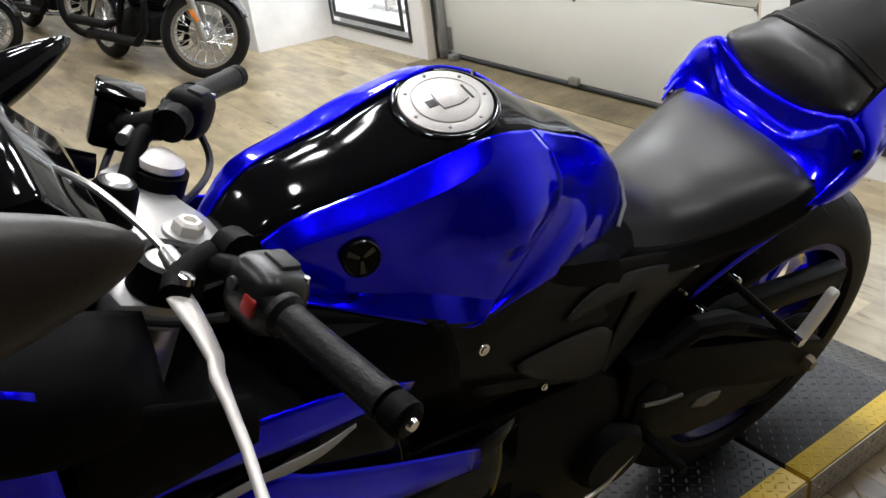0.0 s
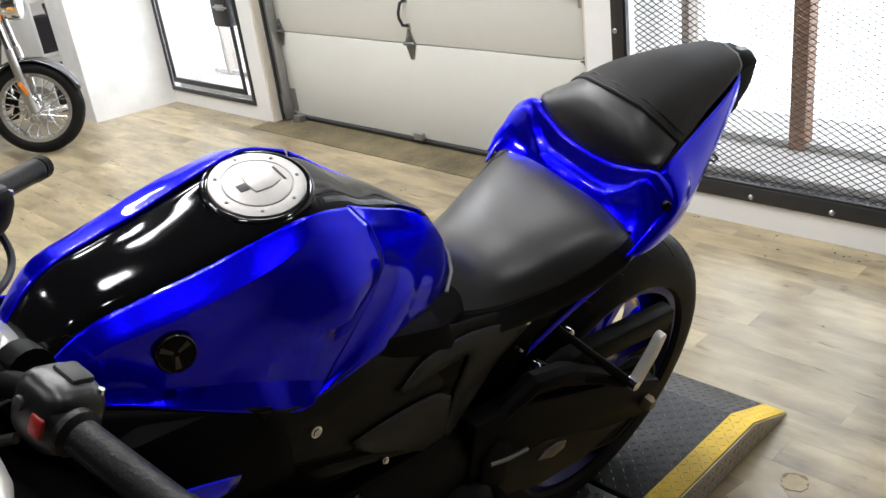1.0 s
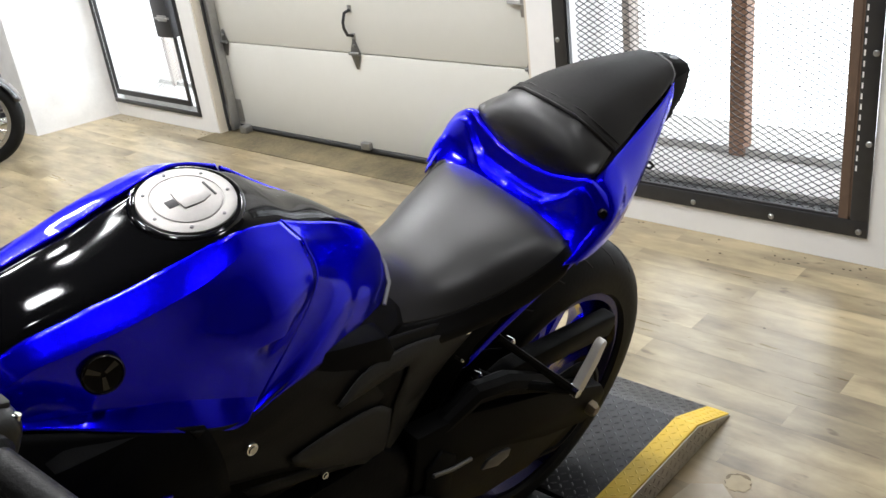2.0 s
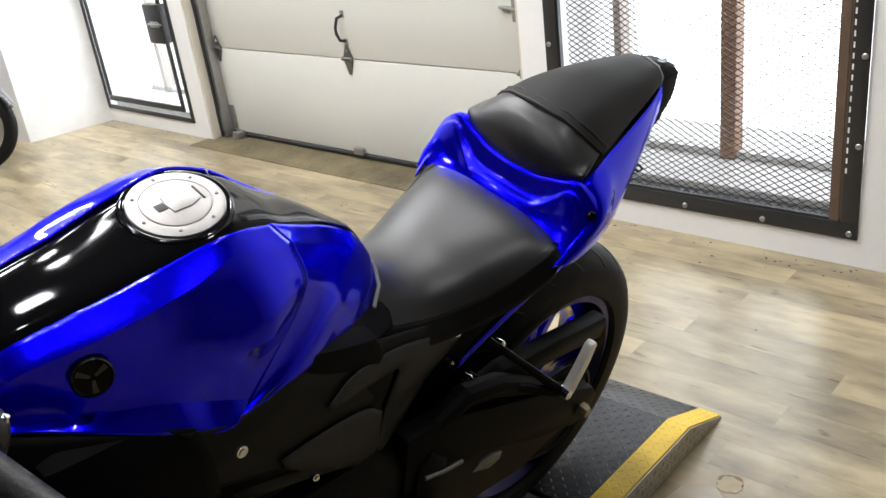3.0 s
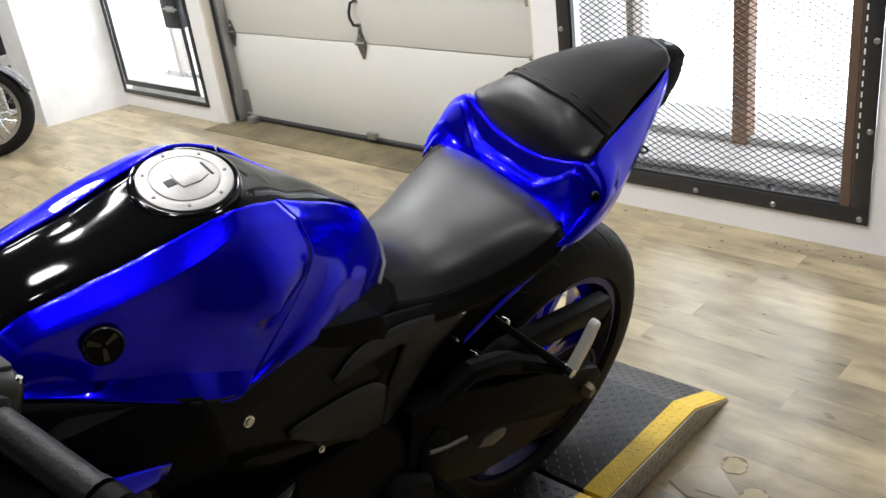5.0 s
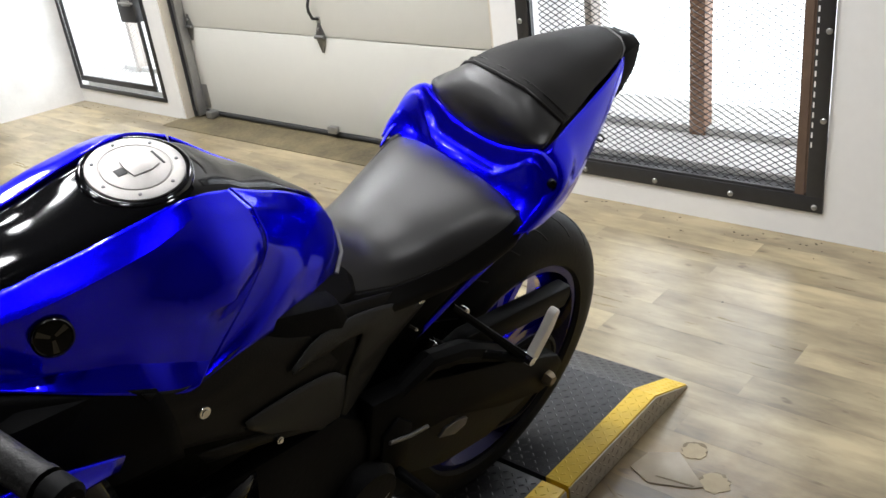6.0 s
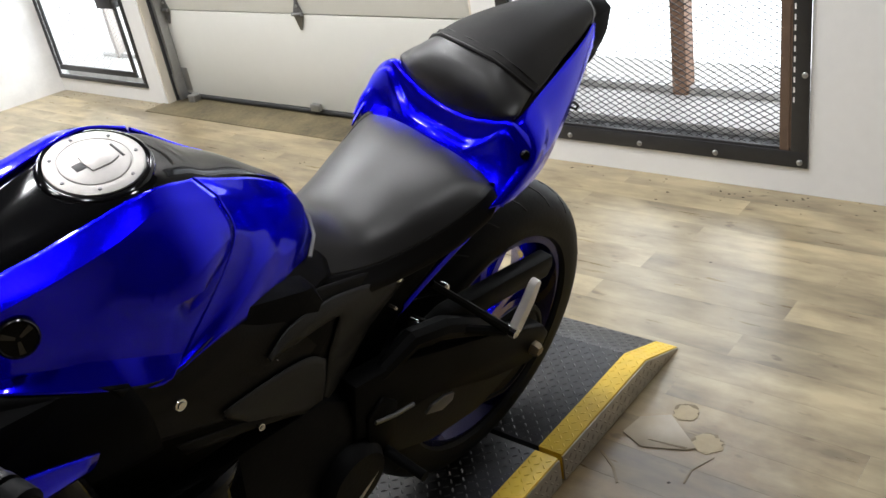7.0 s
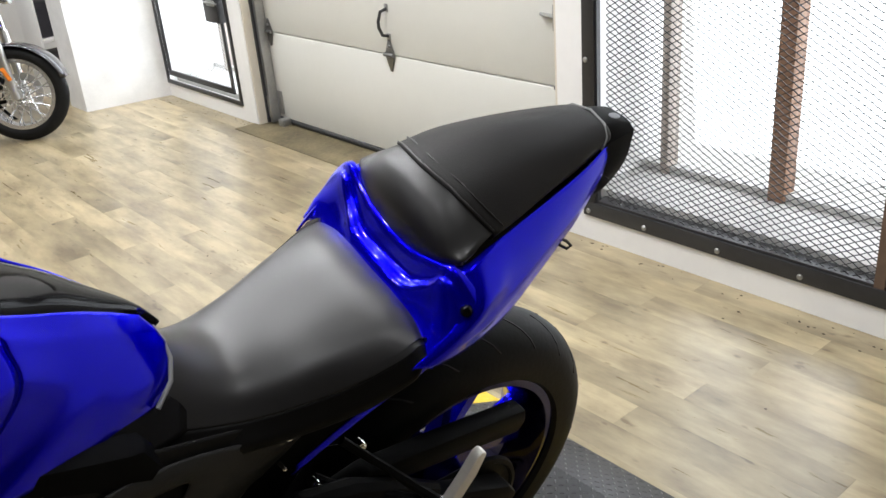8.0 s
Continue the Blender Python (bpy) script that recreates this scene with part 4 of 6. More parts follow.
# tail cowl between the seats
# bottom edge, front face, lower ridge, channel, upper ridge, rim under the pad
COWL = [
    [(.134, 0, .772), (.134, .050, .771), (.1352, .070, .769), (.137, .096, .765), (.145, .128, .757), (.152, .1465, .746), (.150, .150, .742)],
    [(.1295, 0, .780), (.1295, .050, .779), (.1275, .0715, .780), (.1235, .095, .785), (.1240, .1185, .787), (.131, .1435, .771), (.132, .1545, .763)],
    [(.1245, 0, .788), (.1245, .050, .787), (.1225, .070, .793), (.1170, .094, .811), (.1120, .115, .829), (.110, .146, .799), (.106, .1555, .784)],
    [(.1105, 0, .7935), (.1100, .050, .7945), (.1090, .071, .8005), (.1070, .094, .8145), (.1055, .115, .8295), (.102, .146, .806), (.097, .155, .790)],
    [(.1030, 0, .8185), (.1022, .050, .8210), (.1020, .070, .8265), (.1018, .093, .8325), (.1010, .1165, .8390), (.094, .146, .812), (.088, .154, .796)],
    [(.0970, 0, .8200), (.0960, .050, .8222), (.0960, .070, .8275), (.0960, .093, .8330), (.0945, .1155, .8385), (.084, .142, .816), (.079, .150, .802)],
]
cowl = whole("tail_cowl", COWL, 8, 6, M_BLUE, 0.003, "glossy blue cowl between the seats", True, sharp_u=(2, 4), soft=True)
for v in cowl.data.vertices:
    # the far shoulder is pushed out and up to fit the camera's view
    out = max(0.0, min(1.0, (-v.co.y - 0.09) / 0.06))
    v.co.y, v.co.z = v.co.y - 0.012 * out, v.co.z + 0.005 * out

# tail side panels
TAIL = [
    [(.172, .1420, .746), (.152, .1450, .762), (.112, .1430, .795), (.100, .102, .831)],
    [(.153, .1525, .750), (.130, .1570, .769), (.090, .1545, .806), (.080, .114, .840)],
    [(.100, .150, .750), (.080, .1545, .780), (.057, .142, .814), (.048, .109, .846)],
    [(.030, .135, .755), (.020, .135, .785), (.012, .120, .820), (.006, .100, .850)],
    [(-.05, .108, .772), (-.06, .106, .797), (-.068, .096, .828), (-.075, .082, .857)],
    [(-.13, .078, .790), (-.14, .076, .812), (-.148, .070, .838), (-.15, .064, .865)],
    [(-.198, .050, .812), (-.205, .050, .832), (-.210, .047, .852), (-.208, .044, .872)],
]
both("tail_panel", TAIL, 6, 5, M_BLUE, 0.003, "blue tail side panel", False, sharp_v=(1,))
# thin blue rail running down to the frame
both("tail_rail", [[(0.1446, 0.1477, 0.7596), (0.1462, 0.1475, 0.7442), (0.1479, 0.1423, 0.7329)], [(0.1948, 0.1371, 0.7242), (0.1965, 0.1369, 0.7097), (0.1982, 0.1316, 0.6993)], [(0.2465, 0.1222, 0.681), (0.2482, 0.122, 0.6664), (0.25, 0.1166, 0.6569)], [(0.2974, 0.1053, 0.6289), (0.2993, 0.1052, 0.6154), (0.3013, 0.1, 0.6072)]], 5, 4, M_BLUE, 0.003, "narrow blue rail", True)
for s in (1, -1):
    b = part("cowl_bolt", bm_lathe([(0.0, 0.004), (0.005, 0.0035), (0.007, 0.001), (0.0075, -0.004)], 14), M_GLOSSBLACK, bike, "black cowl bolt")
    b.matrix_local = Matrix.Translation(shear_tail((0.107, s * (0.1495 if s > 0 else 0.144), 0.807))) @ Vector((0.55, s * 0.75, 0.35)).to_track_quat("Z", "Y").to_matrix().to_4x4()

# pillion seat: front bulge and ribbed rear part
PILL_FRONT = [
    [(.098, 0, .812), (.097, .050, .816), (.094, .088, .828), (.092, .114, .842)],
    [(.106, 0, .834), (.104, .050, .838), (.100, .088, .844), (.088, .116, .850)],
    [(.106, 0, .862), (.102, .050, .864), (.092, .086, .862), (.070, .114, .854)],
    [(.092, 0, .889), (.086, .050, .886), (.074, .082, .876), (.052, .109, .858)],
    [(.066, 0, .904), (.061, .050, .898), (.052, .078, .883), (.036, .104, .860)],
]
PILL_REAR = [
    [(.070, 0, .9065), (.064, .050, .9005), (.054, .079, .885), (.036, .105, .861), (.036, .100, .846)],
    [(.015, 0, .917), (.010, .046, .910), (.000, .073, .894), (-.016, .094, .865), (-.016, .089, .850)],
    [(-.06, 0, .922), (-.063, .038, .913), (-.07, .061, .897), (-.08, .078, .872), (-.08, .073, .856)],
    [(-.14, 0, .913), (-.142, .033, .906), (-.147, .052, .894), (-.15, .062, .878), (-.15, .058, .863)],
    [(-.205, 0, .903), (-.206, .027, .899), (-.207, .040, .891), (-.208, .045, .881), (-.208, .042, .868)],
    [(-.226, 0, .893), (-.225, .024, .890), (-.223, .036, .884), (-.221, .040, .876), (-.221, .037, .866)],
]
whole("pillion_front", PILL_FRONT, 6, 6, M_VINYL, 0.006, "smooth black vinyl pillion bulge", False)
whole("pillion_pad", PILL_REAR, 6, 6, M_VINYL2, 0.006, "matt black textured pillion pad", False)
for d, r in ((0.0, 0.0016), (-0.014, 0.0012)):
    up = 0.0 if d == 0 else 0.0026
    g = [(.068 + d, 0, .9075 + up), (.062 + d, .050, .9015 + up), (.052 + d, .079, .886 + up), (.035 + d, .1045, .8625 + up)]
    pts = [shear_tail(p) for p in [(x, -y, z) for x, y, z in g[:0:-1]] + g]
    part("pillion_seam", bm_tube(pts, r, 6), M_VINYL, bike)
part("pillion_piping", bm_tube([(-.196, -.049, .872), (-.206, -.045, .885), (-.213, -.03, .897), (-.217, 0, .902), (-.213, .03, .897), (-.206, .045, .885), (-.196, .049, .872)], 0.0018, 6), M_STITCH, bike, "grey stitched edge")

# black tail end, lamp and plate carrier
whole("tail_end", [[(-0.177, 0, 0.89), (-0.1787, 0.028, 0.886), (-0.183, 0.046, 0.868), (-0.1865, 0.051, 0.829), (-0.1847, 0.053, 0.798), (-0.1796, 0.048, 0.774)], [(-0.2071, 0, 0.893), (-0.2071, 0.027, 0.889), (-0.2071, 0.044, 0.872), (-0.2071, 0.047, 0.829), (-0.2045, 0.047, 0.798), (-0.1968, 0.042, 0.775)], [(-0.2415, 0, 0.891), (-0.2415, 0.025, 0.888), (-0.2398, 0.041, 0.874), (-0.2449, 0.043, 0.832), (-0.2277, 0.04, 0.802), (-0.2209, 0.034, 0.78)], [(-0.275, 0, 0.883), (-0.275, 0.022, 0.881), (-0.2733, 0.036, 0.873), (-0.2707, 0.037, 0.834), (-0.2604, 0.034, 0.806), (-0.2501, 0.028, 0.784)], [(-0.2725, 0, 0.874), (-0.2716, 0.018, 0.872), (-0.2682, 0.028, 0.866), (-0.2681, 0.03, 0.832), (-0.2578, 0.027, 0.806), (-0.2475, 0.021, 0.784)]], 5, 5, M_SATIN, 0.003, "black plastic tail end", False, sharp_u=(3,), sharp_v=(2,))
part("tail_core", bm_prism([(-.15, .855), (-.15, .78), (-.23, .80), (-.265, .84), (-.275, .87), (-.21, .878)], 0.050, "Y", -0.025, 0.006), M_SATIN, bike)
part("tail_badge", bm_lathe([(0.0, 0.001), (0.007, 0.0008), (0.008, 0.0)], 20, "Z", (-.252, 0.014, .8905)), M_DARKCHROME, bike, "small silver badge")
part("tail_lamp", bm_box(-.284, -.262, -.022, .022, .825, .858, 0.006), M_RED, bike, "red tail lamp")
part("tail_underside", bm_prism([(.14, .735), (.02, .73), (-.1, .75), (-.2, .79), (-.24, .81), (-.2, .84), (.05, .83)], 0.10, "Y", -0.05, 0.01), M_SATIN, bike)
part("plate_carrier", bm_prism([(-.235, .80), (-.258, .81), (-.285, .778), (-.278, .766)], 0.02, "Y", -0.010, 0.003), M_SATIN, bike, "black plate carrier arm")
part("strap_hook", bm_tube([(-.114, .076, .776), (-.121, .084, .774), (-.127, .088, .767), (-.124, .085, .761), (-.117, .078, .765)], 0.0022, 8, closed=True), M_RUBBER, bike, "black strap hook")

# dark frame cover under tank and seat
COVER = [
    [(0.7346, 0.1225, 0.8111), (0.7242, 0.1286, 0.7882), (0.719, 0.1307, 0.7571), (0.7242, 0.1255, 0.7219)],
    [(0.6773, 0.1262, 0.7919), (0.6617, 0.1312, 0.7699), (0.6512, 0.1301, 0.7387), (0.646, 0.1238, 0.6837)],
    [(0.6043, 0.1152, 0.7974), (0.5938, 0.1213, 0.7692), (0.5834, 0.1233, 0.7245), (0.5729, 0.1191, 0.6371)],
    [(0.5415, 0.1022, 0.776), (0.531, 0.1135, 0.753), (0.5258, 0.1176, 0.7062), (0.4996, 0.1112, 0.5988)],
    [(0.4787, 0.0975, 0.7566), (0.468, 0.1076, 0.7292), (0.4573, 0.1105, 0.6737), (0.452, 0.0989, 0.5538)],
    [(0.4037, 0.0934, 0.7313), (0.3984, 0.1006, 0.706), (0.393, 0.1015, 0.6558), (0.3984, 0.087, 0.562)],
    [(0.3318, 0.0882, 0.7043), (0.3269, 0.0925, 0.6869), (0.3318, 0.0913, 0.6575), (0.3417, 0.0773, 0.6047)],
    [(0.2905, 0.0838, 0.686), (0.2905, 0.087, 0.6746), (0.2925, 0.0858, 0.66), (0.2974, 0.0773, 0.6409)],
]
both("frame_cover", COVER, 5, 5, M_GREYPLASTIC, 0.003, "dark grey frame cover", True, sharp_v=(1, 2), sharp_u=(3, 5))
# raised arrow and lower facet on the cover, lit tone put into their colour
both("cover_arrow", [[(0.554, 0.1254, 0.7244), (0.5529, 0.1293, 0.7233), (0.5517, 0.1254, 0.7202)], [(0.5142, 0.1182, 0.7415), (0.5116, 0.1231, 0.7279), (0.509, 0.1203, 0.7125)], [(0.4647, 0.1102, 0.7352), (0.4639, 0.1163, 0.7215), (0.4632, 0.1145, 0.7059)], [(0.4218, 0.1048, 0.7253), (0.4247, 0.1114, 0.7119), (0.4276, 0.1103, 0.6966)], [(0.3613, 0.1005, 0.7027), (0.3991, 0.1105, 0.6913), (0.4369, 0.1128, 0.678)], [(0.2826, 0.0897, 0.6573), (0.3656, 0.1053, 0.6552), (0.4487, 0.113, 0.6513)], [(0.3081, 0.0736, 0.609), (0.3794, 0.0961, 0.6184), (0.4507, 0.1109, 0.6259)], [(0.358, 0.0882, 0.6045), (0.4048, 0.1022, 0.6026), (0.4516, 0.1084, 0.5989)], [(0.4054, 0.0951, 0.5675), (0.4304, 0.1049, 0.5716), (0.4555, 0.1069, 0.5739)], [(0.4536, 0.1052, 0.5593), (0.4554, 0.1094, 0.5597), (0.4571, 0.1059, 0.5581)]], 4, 4, M_LIT_FACET, 0.002, "raised arrow, grey lightened as if lit", True, sharp_u=(5,))
both("cover_facet", [[(0.6244, 0.1305, 0.6962), (0.6243, 0.134, 0.6922), (0.6243, 0.1297, 0.6863)], [(0.5828, 0.1277, 0.6941), (0.5805, 0.1303, 0.6671), (0.5783, 0.1251, 0.6382)], [(0.5284, 0.1226, 0.6852), (0.5272, 0.1249, 0.643), (0.5259, 0.1193, 0.5989)], [(0.4839, 0.1179, 0.6711), (0.4789, 0.1174, 0.6148), (0.4739, 0.109, 0.5567)], [(0.4552, 0.1131, 0.6436), (0.4594, 0.1137, 0.5979), (0.4636, 0.1066, 0.5503)]], 4, 4, M_LIT_FACET, 0.002, "lower facet, grey lightened as if lit", True)
both("seat_corner", [[(.393, .0451, .7633), (.4016, .0621, .7531), (.4123, .0832, .7378)], [(.436, .0625, .7715), (.447, .0800, .7605), (.461, .0985, .7450)], [(.470, .0780, .7790), (.484, .0915, .7690), (.499, .1025, .7550)], [(.496, .0885, .7815), (.505, .0960, .7740), (.515, .1040, .7620)]], 4, 4, M_SHADED_VINYL, 0.003, "black seat nose corner", True)
both("cover_rib", [[(0.6877, 0.1304, 0.6945), (0.6825, 0.1319, 0.6841), (0.6773, 0.1293, 0.6716)], [(0.5834, 0.1249, 0.6476), (0.5802, 0.1269, 0.6372), (0.5771, 0.1243, 0.6268)], [(0.5049, 0.1159, 0.6072), (0.5038, 0.1169, 0.5947), (0.5028, 0.1143, 0.5812)]], 4, 3, M_GREYPLASTIC, 0.002, "raised grey lower rib", True)
# triangular inner cover between tank and fairing
both("inner_cover", [[(0.8864, 0.0630, 0.8670), (0.8864, 0.0958, 0.8142), (0.8864, 0.1112, 0.7834), (0.8761, 0.1159, 0.7316)], [(0.7925, 0.0985, 0.8345), (0.7925, 0.1206, 0.7993), (0.7925, 0.1288, 0.7631), (0.7925, 0.1278, 0.7167)], [(0.719, 0.1224, 0.8089), (0.7138, 0.1327, 0.786), (0.7086, 0.1368, 0.7549), (0.7034, 0.1326, 0.7082)]], 5, 5, M_SATIN, 0.003, "black inner cover", True)


def screw(x, y, z, r=0.0085, material=None, label="bright steel bolt", d=(0.0, 1.0, 0.15)):
    for s in (1, -1):
        b = part("bolt", bm_lathe([(0.0, 0.006), (r * 0.55, 0.006), (r * 0.6, 0.0045), (r * 0.85, 0.004), (r, 0.0015), (r, -0.008)], 14), material or M_CHROME, bike, label)
        b.matrix_local = Matrix.Translation((x, s * y, z)) @ Vector((d[0], s * d[1], d[2])).to_track_quat("Z", "Y").to_matrix().to_4x4()


screw(.676, .133, .753, 0.008)
screw(.577, .130, .632, 0.0055)
screw(.303, .096, .674, 0.006)
screw(.271, .104, .574, 0.007)
screw(.208, .105, .604, 0.007)
screw(0.311, 0.098, 0.627, 0.003)

# subframe and dark parts under the seat
part("subframe", bm_prism([(.50, .62), (.30, .66), (.14, .74), (-.1, .75), (.02, .70), (.25, .60), (.33, .50), (.45, .48)], 0.16, "Y", -0.08, 0.012), M_SATIN, bike)
part("airbox", bm_prism([(.86, .84), (.60, .815), (.46, .77), (.42, .68), (.50, .60), (.80, .62), (.90, .74)], 0.23, "Y", -0.115, 0.02), M_SATIN, bike)
engine = part("engine", bm_prism([(.80, .62), (.46, .58), (.36, .50), (.36, .30), (.45, .20), (.75, .20), (.92, .32), (.95, .50)], 0.25, "Y", -0.125, 0.03), M_ENGINE, bike, "dark engine block")
part("engine_cover", bm_lathe([(0.0, 0.02), (0.05, 0.019), (0.065, 0.012), (0.07, 0.0), (0.07, -0.02)], 32, "Y", (.60, .125, .34)), M_ENGINE, engine)
part("sprocket_cover", bm_lathe([(0.0, 0.03), (0.05, 0.028), (0.06, 0.015), (0.062, -0.01)], 28, "Y", (.43, .122, .40)), M_ENGINE, engine)

# rider's foot controls
hanger = part("footpeg_hanger", bm_prism([(.40, .50), (.37, .52), (.34, .49), (.345, .42), (.37, .40), (.40, .43)], 0.010, "Y", .128, 0.003), M_SATIN, bike)
part("footpeg", bm_tube([(.365, .138, .405), (.365, .215, .41)], [0.009, 0.008], 12), M_ENGINE, hanger, "dark rider footpeg")
part("shift_lever", bm_tube([(.38, .145, .40), (.44, .15, .36), (.50, .152, .345), (.52, .175, .345)], 0.0045, 8), M_SILVER, hanger)
part("shift_rod", bm_tube([(0.390, 0.140, 0.487), (0.348, 0.140, 0.470), (0.309, 0.140, 0.461)], 0.0035, 8), M_DARKCHROME, hanger, "bright shift linkage rod")
part("heel_plate", bm_prism([(0.274, 0.405), (0.260, 0.416), (0.229, 0.413), (0.205, 0.402), (0.208, 0.387), (0.234, 0.384)], 0.006, "Y", .132, 0.002), M_DARKCHROME, hanger, "bare alloy heel plate")
stand = part("side_stand", bm_tube([(.47, .13, .25), (.44, .20, .14), (.415, .255, .075), (.40, .275, .083)], [0.012, 0.011, 0.010, 0.008], 10), M_SATIN, bike, "black side stand")
part("stand_foot", bm_box(.375, .435, .25, .30, .072, .078, 0.002), M_SATIN, stand)

# pillion peg brackets
for s in (1, -1):
    br = part("peg_bracket", bm_tube([(.232, s * .098, .622), (.182, s * .130, .568), (.128, s * .168, .508)], [0.006, 0.006, 0.008], 8), M_SATIN, bike, "black pillion peg bracket")
    part("bracket_stay", bm_tube([(.270, s * .096, .576), (.232, s * .112, .542), (.175, s * .140, .520), (.128, s * .167, .502)], [0.008, 0.009, 0.0085, 0.008], 10), M_SATIN, br)
    part("peg_pivot", bm_lathe([(0.0, 0.010), (0.005, 0.010), (0.008, 0.008), (0.008, -0.010), (0.0, -0.010)] if s > 0 else [(0.0, 0.010), (0.008, 0.010), (0.008, -0.008), (0.005, -0.010), (0.0, -0.010)], 16, "Y", (.124, s * .178, .505)), M_CHROME, br)
    part("pillion_peg", bm_prism([(.122, .490), (.130, .500), (.098, .548), (.083, .577), (.074, .582), (.066, .575), (.078, .540), (.105, .497)], 0.016, "Y", s * .176 - 0.008, 0.004), M_LEVER, br, "bare silver folded pillion peg")


# ---------- wheels ----------
def tyre_mesh(R, half, rim_r, segs=72):
    prof = []
    for k in range(15):
        a = -math.pi * 0.62 + 2 * math.pi * 0.62 * k / 14
        prof.append((R - half * 0.92 + half * 0.92 * math.cos(a) if abs(a) < math.pi / 2 else R - half * 0.92 + half * 0.9 * math.cos(a), half * math.sin(a) if abs(a) < math.pi / 2 else half * math.copysign(1, a) * (1 - 0.12 * (abs(a) - math.pi / 2))))
    prof = [(rim_r, -half * 0.78)] + prof + [(rim_r, half * 0.78)]
    return bm_lathe(prof, segs, "Y", caps=False)


def groove(R, half, a0, turn, y0, y1, w, parent):
    """A shallow dark tread groove laid into the tyre's crown."""
    bm = bmesh.new()
    prev = None
    for k in range(6):
        t = k / 5
        y = y0 + (y1 - y0) * t
        a = a0 + turn * t
        r = R - half * 0.92 + math.sqrt(max(0.0, 1 - (y / half) ** 2)) * half * 0.92 + 0.0004
        row = [bm.verts.new((r * math.cos(a + d), y, r * math.sin(a + d))) for d in (-w / R, w / R)]
        if prev:
            bm.faces.new((prev[0], prev[1], row[1], row[0]))
        prev = row
    bmesh.ops.recalc_face_normals(bm, faces=bm.faces)
    return part("tread_groove", bm, M_GROOVE, parent, shell=0.001)


def sport_wheel(name, x, z, R, half, steer=None):
    rim_r = 0.216
    wheel = empty(name, Matrix.Identity(4))
    wheel.parent = bike
    wheel.matrix_local = Matrix.Translation((x, 0, z))
    tyre = part("tyre", tyre_mesh(R, half, rim_r), M_TYRE, wheel, "black sport tyre")
    if name == "rear_wheel":
        for k in range(22):
            for s in (1, -1):
                groove(R, half, 2 * math.pi * (k + (0.5 if s > 0 else 0)) / 22, 0.22, s * 0.008, s * half * 0.86, 0.0022, tyre)
    w = half * 0.78
    part("rim", bm_lathe([(rim_r + 0.010, -w - 0.004), (rim_r + 0.012, -w + 0.004), (rim_r - 0.012, -w + 0.008), (rim_r - 0.022, -w * 0.5), (rim_r - 0.026, 0), (rim_r - 0.022, w * 0.5), (rim_r - 0.012, w - 0.008), (rim_r + 0.012, w - 0.004), (rim_r + 0.010, w + 0.004), (rim_r - 0.010, w + 0.004), (rim_r - 0.020, w * 0.8), (rim_r - 0.034, 0), (rim_r - 0.020, -w * 0.8), (rim_r - 0.010, -w - 0.004)], 64, "Y", closed=True), M_SHADED_RIM, wheel, "blue alloy rim, colour darkened to stand for shade")
    part("hub", bm_lathe([(0.0, -0.06), (0.035, -0.06), (0.045, -0.03), (0.045, 0.03), (0.035, 0.06), (0.0, 0.06)], 28, "Y"), M_SHADED_RIM, wheel)
    for k in range(5):
        for d in (-1, 1):
            a0 = 2 * math.pi * k / 5 + 0.55
            bm = bmesh.new()
            rows = []
            for r, off, hw, hy in ((0.038, 0.10, 0.013, 0.020), (0.11, 0.13, 0.0085, 0.014), (0.19, 0.17, 0.010, 0.018)):
                a = a0 + d * off
                c, s_ = math.cos(a), math.sin(a)
                rows.append([bm.verts.new((r * c - t * hw * s_, y, r * s_ + t * hw * c)) for t, y in ((-1, -hy), (1, -hy), (1, hy), (-1, hy))])
            for p, q in zip(rows[:-1], rows[1:]):
                for j in range(4):
                    bm.faces.new((p[j], p[(j + 1) % 4], q[(j + 1) % 4], q[j]))
            bmesh.ops.recalc_face_normals(bm, faces=bm.faces)
            part("spoke", bm, M_SPOKE, wheel, "blue painted spoke", smooth=0.4)
    disc = bm_lathe([(0.075, 0.002), (0.11, 0.002), (0.11, -0.002), (0.075, -0.002)], 40, "Y", (0, -0.075, 0), closed=True)
    part("brake_disc", disc, M_DARKCHROME, wheel, "steel brake disc")
    return wheel


AXLE = (-0.006, 0.306)
sport_wheel("rear_wheel", AXLE[0], AXLE[1], 0.306, 0.066)
sport_wheel("front_wheel", 1.365, 0.30, 0.30, 0.056)

# swing arm, chain and guard
for s in (1, -1):
    arm = part("swing_arm", bm_prism([(.42, .575), (.32, .555), (.261, .525), (.10, .452), (-.058, .365), (-.078, .335), (-.060, .300), (-.02, .296), (.10, .345), (.248, .425), (.42, .46)], 0.034, "Y", *((.098,) if s > 0 else (-.132,)), 0.006), M_SATIN, bike, "satin black swing arm")
    part("arm_brace", bm_tube([(.37, s * .118, .545), (.30, s * .120, .572), (.235, s * .122, .552), (.16, s * .122, .505), (.09, s * .120, .452)], [0.014, 0.018, 0.019, 0.017, 0.012], 10), M_SATIN, arm)
    part("axle_nut", bm_lathe([(0.0, 0.014), (0.010, 0.013), (0.014, 0.006), (0.014, -0.01)] if s > 0 else [(0.014, 0.01), (0.014, -0.006), (0.010, -0.013), (0.0, -0.014)], 6, "Y", (-.026, s * .136, .334)), M_CHAIN, arm, "brassy axle nut")
part("chain_guard", bm_prism([(.34, .50), (.20, .515), (.05, .487), (-.070, .462), (-.082, .480), (-.078, .505), (.05, .530), (.2, .555), (.33, .53)], 0.030, "Y", .085, 0.005), M_SATIN, bike, "black chain guard")
